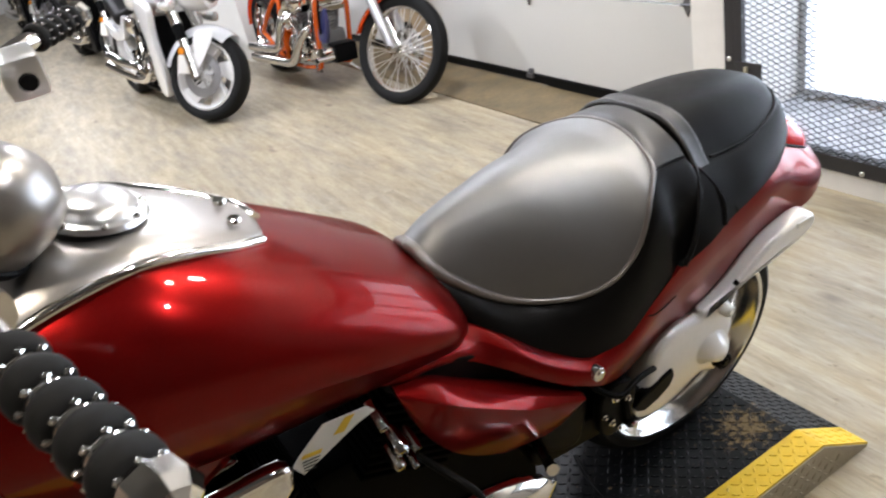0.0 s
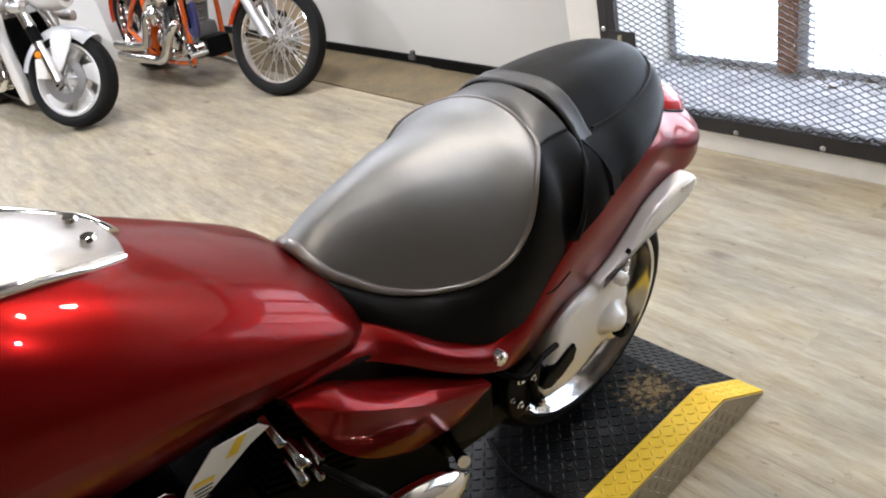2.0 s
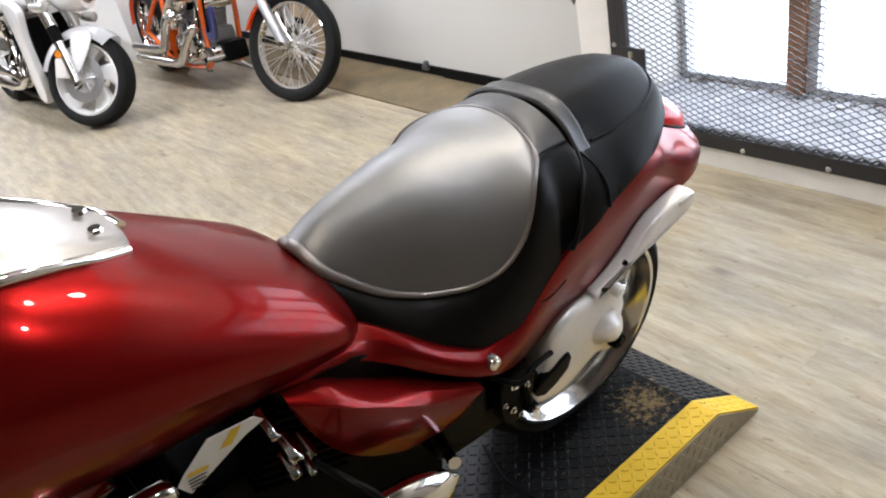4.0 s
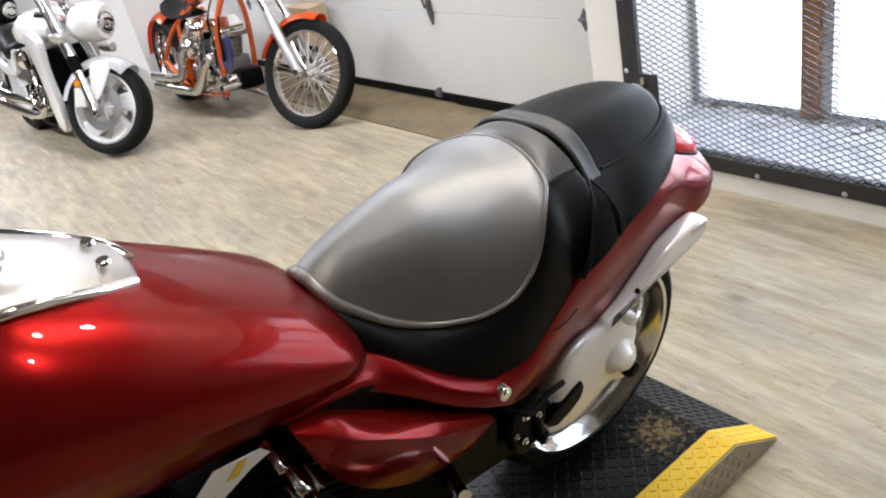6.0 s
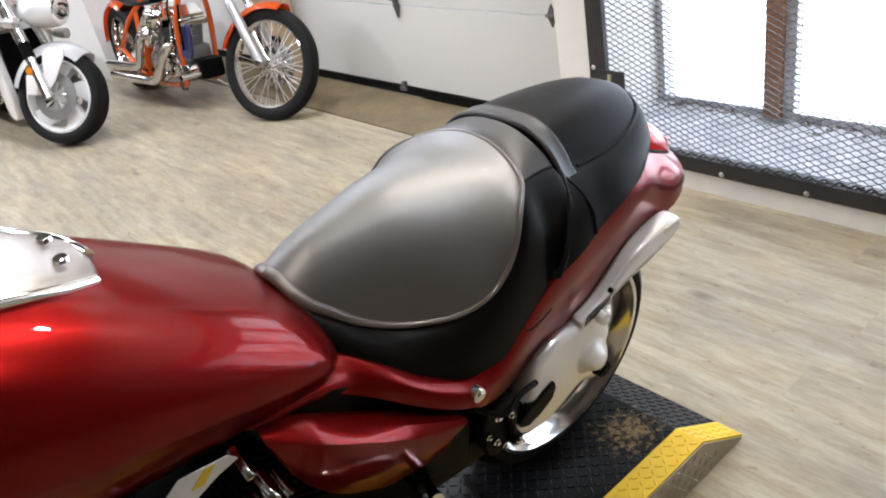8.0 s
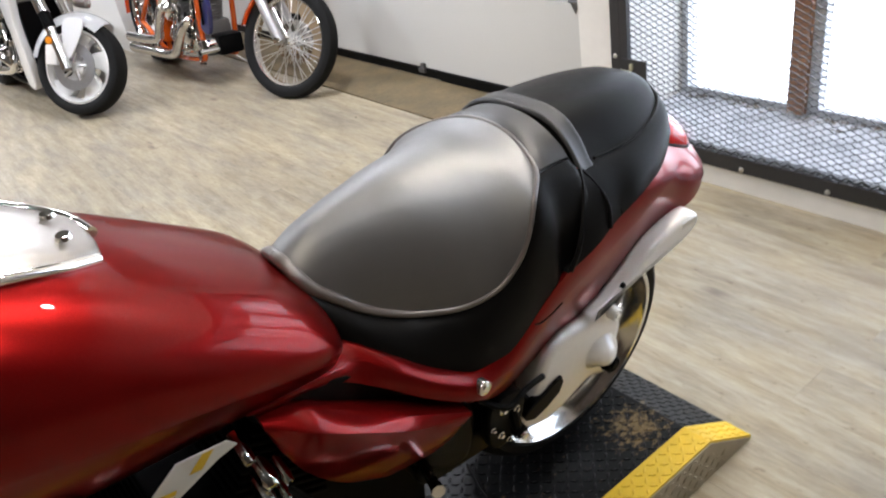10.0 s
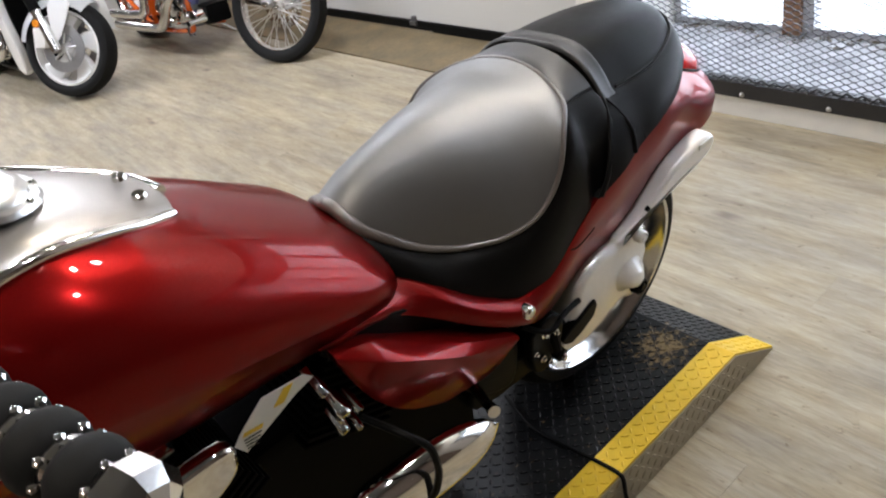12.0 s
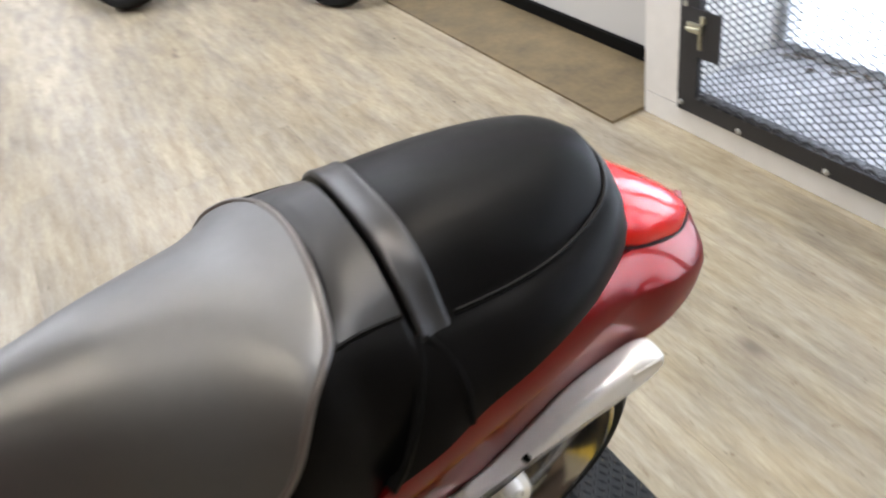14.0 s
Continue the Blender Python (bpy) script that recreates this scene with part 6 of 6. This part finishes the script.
    fender(b, "rear_fender", rm, 0.385, 0.25, radians(5), radians(115), ORANGE_PAINT, 0.06)
    rows = []
    for x, w, z in ((-0.62, 0.05, 0.70), (-0.52, 0.12, 0.685), (-0.38, 0.145, 0.685), (-0.24, 0.14, 0.715), (-0.15, 0.10, 0.765), (-0.12, 0.05, 0.78)):
        rows.append([(x, w * math.cos(a), z + (0.03 if math.sin(a) > 0 else 0.018) * math.sin(a)) for a in np.linspace(0, 2 * math.pi, 18, endpoint=False)])
    part("seat", rings_mesh(rows), SEAT_BLACK, b, "", 50)
    vtwin(b, -0.90, 0.17, 1.12, CASE_GREY, CHROME, "polished chrome v-twin engine")
    pipes = (((-0.78, 0.12, 0.47), (-0.80, 0.19, 0.50), (-0.72, 0.215, 0.49), (-0.62, 0.215, 0.38), (-0.54, 0.215, 0.275), (-0.42, 0.215, 0.248), (-0.2, 0.215, 0.235), (0.09, 0.215, 0.222)),
             ((-1.06, 0.12, 0.44), (-1.10, 0.19, 0.44), (-1.00, 0.215, 0.36), (-0.88, 0.215, 0.25), (-0.76, 0.215, 0.180), (-0.5, 0.215, 0.162), (-0.2, 0.215, 0.150), (0.07, 0.215, 0.140)))
    for p in pipes:
        part("exhaust_pipe", tube(p, [0.030, 0.032, 0.034, 0.034, 0.035, 0.037, 0.039, 0.040], 16), CHROME, b, "chrome exhaust pipe")
    part("oil_tank", lathe([(0, 0.13), (0.085, 0.13), (0.10, 0.11), (0.10, -0.11), (0.085, -0.13), (0, -0.13)], Matrix.Translation((-0.52, 0, 0.46)) @ AXIS_Y, 26), CHROME, b, "round chrome oil tank")
    part("battery_box", box((-0.50, -0.10, 0.22), (-0.38, 0.155, 0.40), 0.02), ORANGE_PAINT, b)
    part("carburettor_horn", lathe([(0.03, 0.0), (0.045, 0.03), (0.062, 0.055), (0.066, 0.06), (0.058, 0.058), (0.04, 0.03), (0.026, 0.0)], Matrix.Translation((-0.84, 0.16, 0.57)) @ SIDE_Y, 24), CHROME, b)
    part("side_shield", plate(rounded([(-1.20, 0.44), (-1.34, 0.60), (-1.36, 0.50), (-1.30, 0.36), (-1.20, 0.37)], 3), 0.115, 0.145, 0.010), NAVY, b, "navy blue painted shield")
    part("shield_bracket", tube([(-1.30, 0.135, 0.72), (-1.29, 0.155, 0.58), (-1.25, 0.15, 0.42)], 0.008, 8), BLACK_METAL, b)
    part("oil_filter", lathe([(0, 0.07), (0.044, 0.07), (0.05, 0.06), (0.05, -0.05), (0, -0.05)], Matrix.Translation((-1.23, 0.09, 0.27)) @ SIDE_Y, 22), CHROME, b)
    part("oil_cooler", box((-1.31, -0.09, 0.20), (-1.17, 0.09, 0.34), 0.035), BLACK_METAL, b)
    part("brake_pedal", tube([(-1.02, 0.13, 0.17), (-1.20, 0.20, 0.16), (-1.36, 0.24, 0.19)], 0.010, 8), CHROME, b)
    part("forward_peg", tube([(-1.34, 0.12, 0.26), (-1.38, 0.27, 0.27)], [0.014, 0.018], 10, 1), CHROME, b)
    part("speed_cable", tube([(-1.28, 0.13, 0.86), (-1.22, 0.18, 0.70), (-1.17, 0.16, 0.52), (-1.05, 0.14, 0.36)], 0.006, 7), BLACK_PLASTIC, b)
    part("coil_cover", box((-1.02, 0.06, 0.60), (-0.90, 0.14, 0.70), 0.02), CHROME, b)
    part("side_stand", tube([(-0.85, -0.13, 0.16), (-0.92, -0.29, 0.012)], [0.012, 0.010], 8, 1), CHROME, b)
    return b


chopper(stand_pose((1.115, 3.52), (1.065, 5.46), 1.93, 5), 28)


# cardboard box standing against the garage door behind the chopper
carton = thing("cardboard_box", "tall brown cardboard box standing by the garage door", "box", pose(1.655, 4.12, 0.0245))
part("carton_body", box((-0.075, -0.17, 0.0), (0.075, 0.17, 0.60), 0.004), CARD_TAN, carton)
part("packing_tape", box((-0.0765, -0.17, 0.28), (-0.0752, 0.17, 0.335), 0), BLACK_PLASTIC, carton)

# ---- floor planks ----
def plank_mesh(length):
    bm = bmesh.new()
    add_box(bm, (0.0001, 0.0001, -0.0058), (PLANK_W - 0.0001, length - 0.0001, 0.0), 0)
    top = [e for e in bm.edges if all(v.co.z > -0.001 for v in e.verts)]
    bmesh.ops.bevel(bm, geom=top, offset=0.0004, segments=1, affect="EDGES")
    return mesh_of("plank", bm, PLANK, 20)


plank_me = plank_mesh(PLANK_L)
floor_ob = bpy.data.objects["floor"]
near, far = [], []
for r in range(-36, 6):
    x = SEAM + r * PLANK_W
    shift = (r * 0.437 * PLANK_L + 0.21 * math.sin(r * 3.7)) % PLANK_L
    y = -4.0 - shift + 0.115 % PLANK_L
    while y < 18.0:
        inside = -1.1 < x < 1.45 and -1.0 < y < 6.0
        (near if inside else far).append((x, y))
        y += PLANK_L
for x, y in near[:300]:
    o = new("plank", plank_me)
    o.parent, o.location = floor_ob, (x, y, 0)
verts, faces = [], []
base = [v.co.copy() for v in plank_me.vertices]
polys = [tuple(p.vertices) for p in plank_me.polygons]
for x, y in far + near[300:]:
    k = len(verts)
    verts += [(v.x + x, v.y + y, v.z) for v in base]
    faces += [tuple(i + k for i in p) for p in polys]
me = bpy.data.meshes.new("planks_beyond")
me.from_pydata(verts, [], faces)
me.materials.append(PLANK)
rest = new("planks_beyond", me)
rest.parent = floor_ob
tagged(rest, kind="stuff")

# bits of dirt on the floor
rng = random.Random(9)
for x, y in ((1.147, 2.72), (-0.17, 2.38), (0.62, 1.35), (1.02, 1.9), (0.35, 2.9)):
    r = rng.uniform(0.004, 0.008)
    bm = bmesh.new()
    bmesh.ops.create_icosphere(bm, subdivisions=1, radius=r)
    for v in bm.verts:
        v.co = Vector((x + v.co.x * rng.uniform(0.6, 1.4), y + v.co.y * rng.uniform(0.6, 1.4), max(0.0003, 0.0003 + (v.co.z + r * 0.4) * 0.5)))
    tagged(new("dirt_crumb", mesh_of("dirt_crumb", bm, LITTER)), label="small dark crumb of dirt on the floor", category="dirt", group="crumbs on the floor")
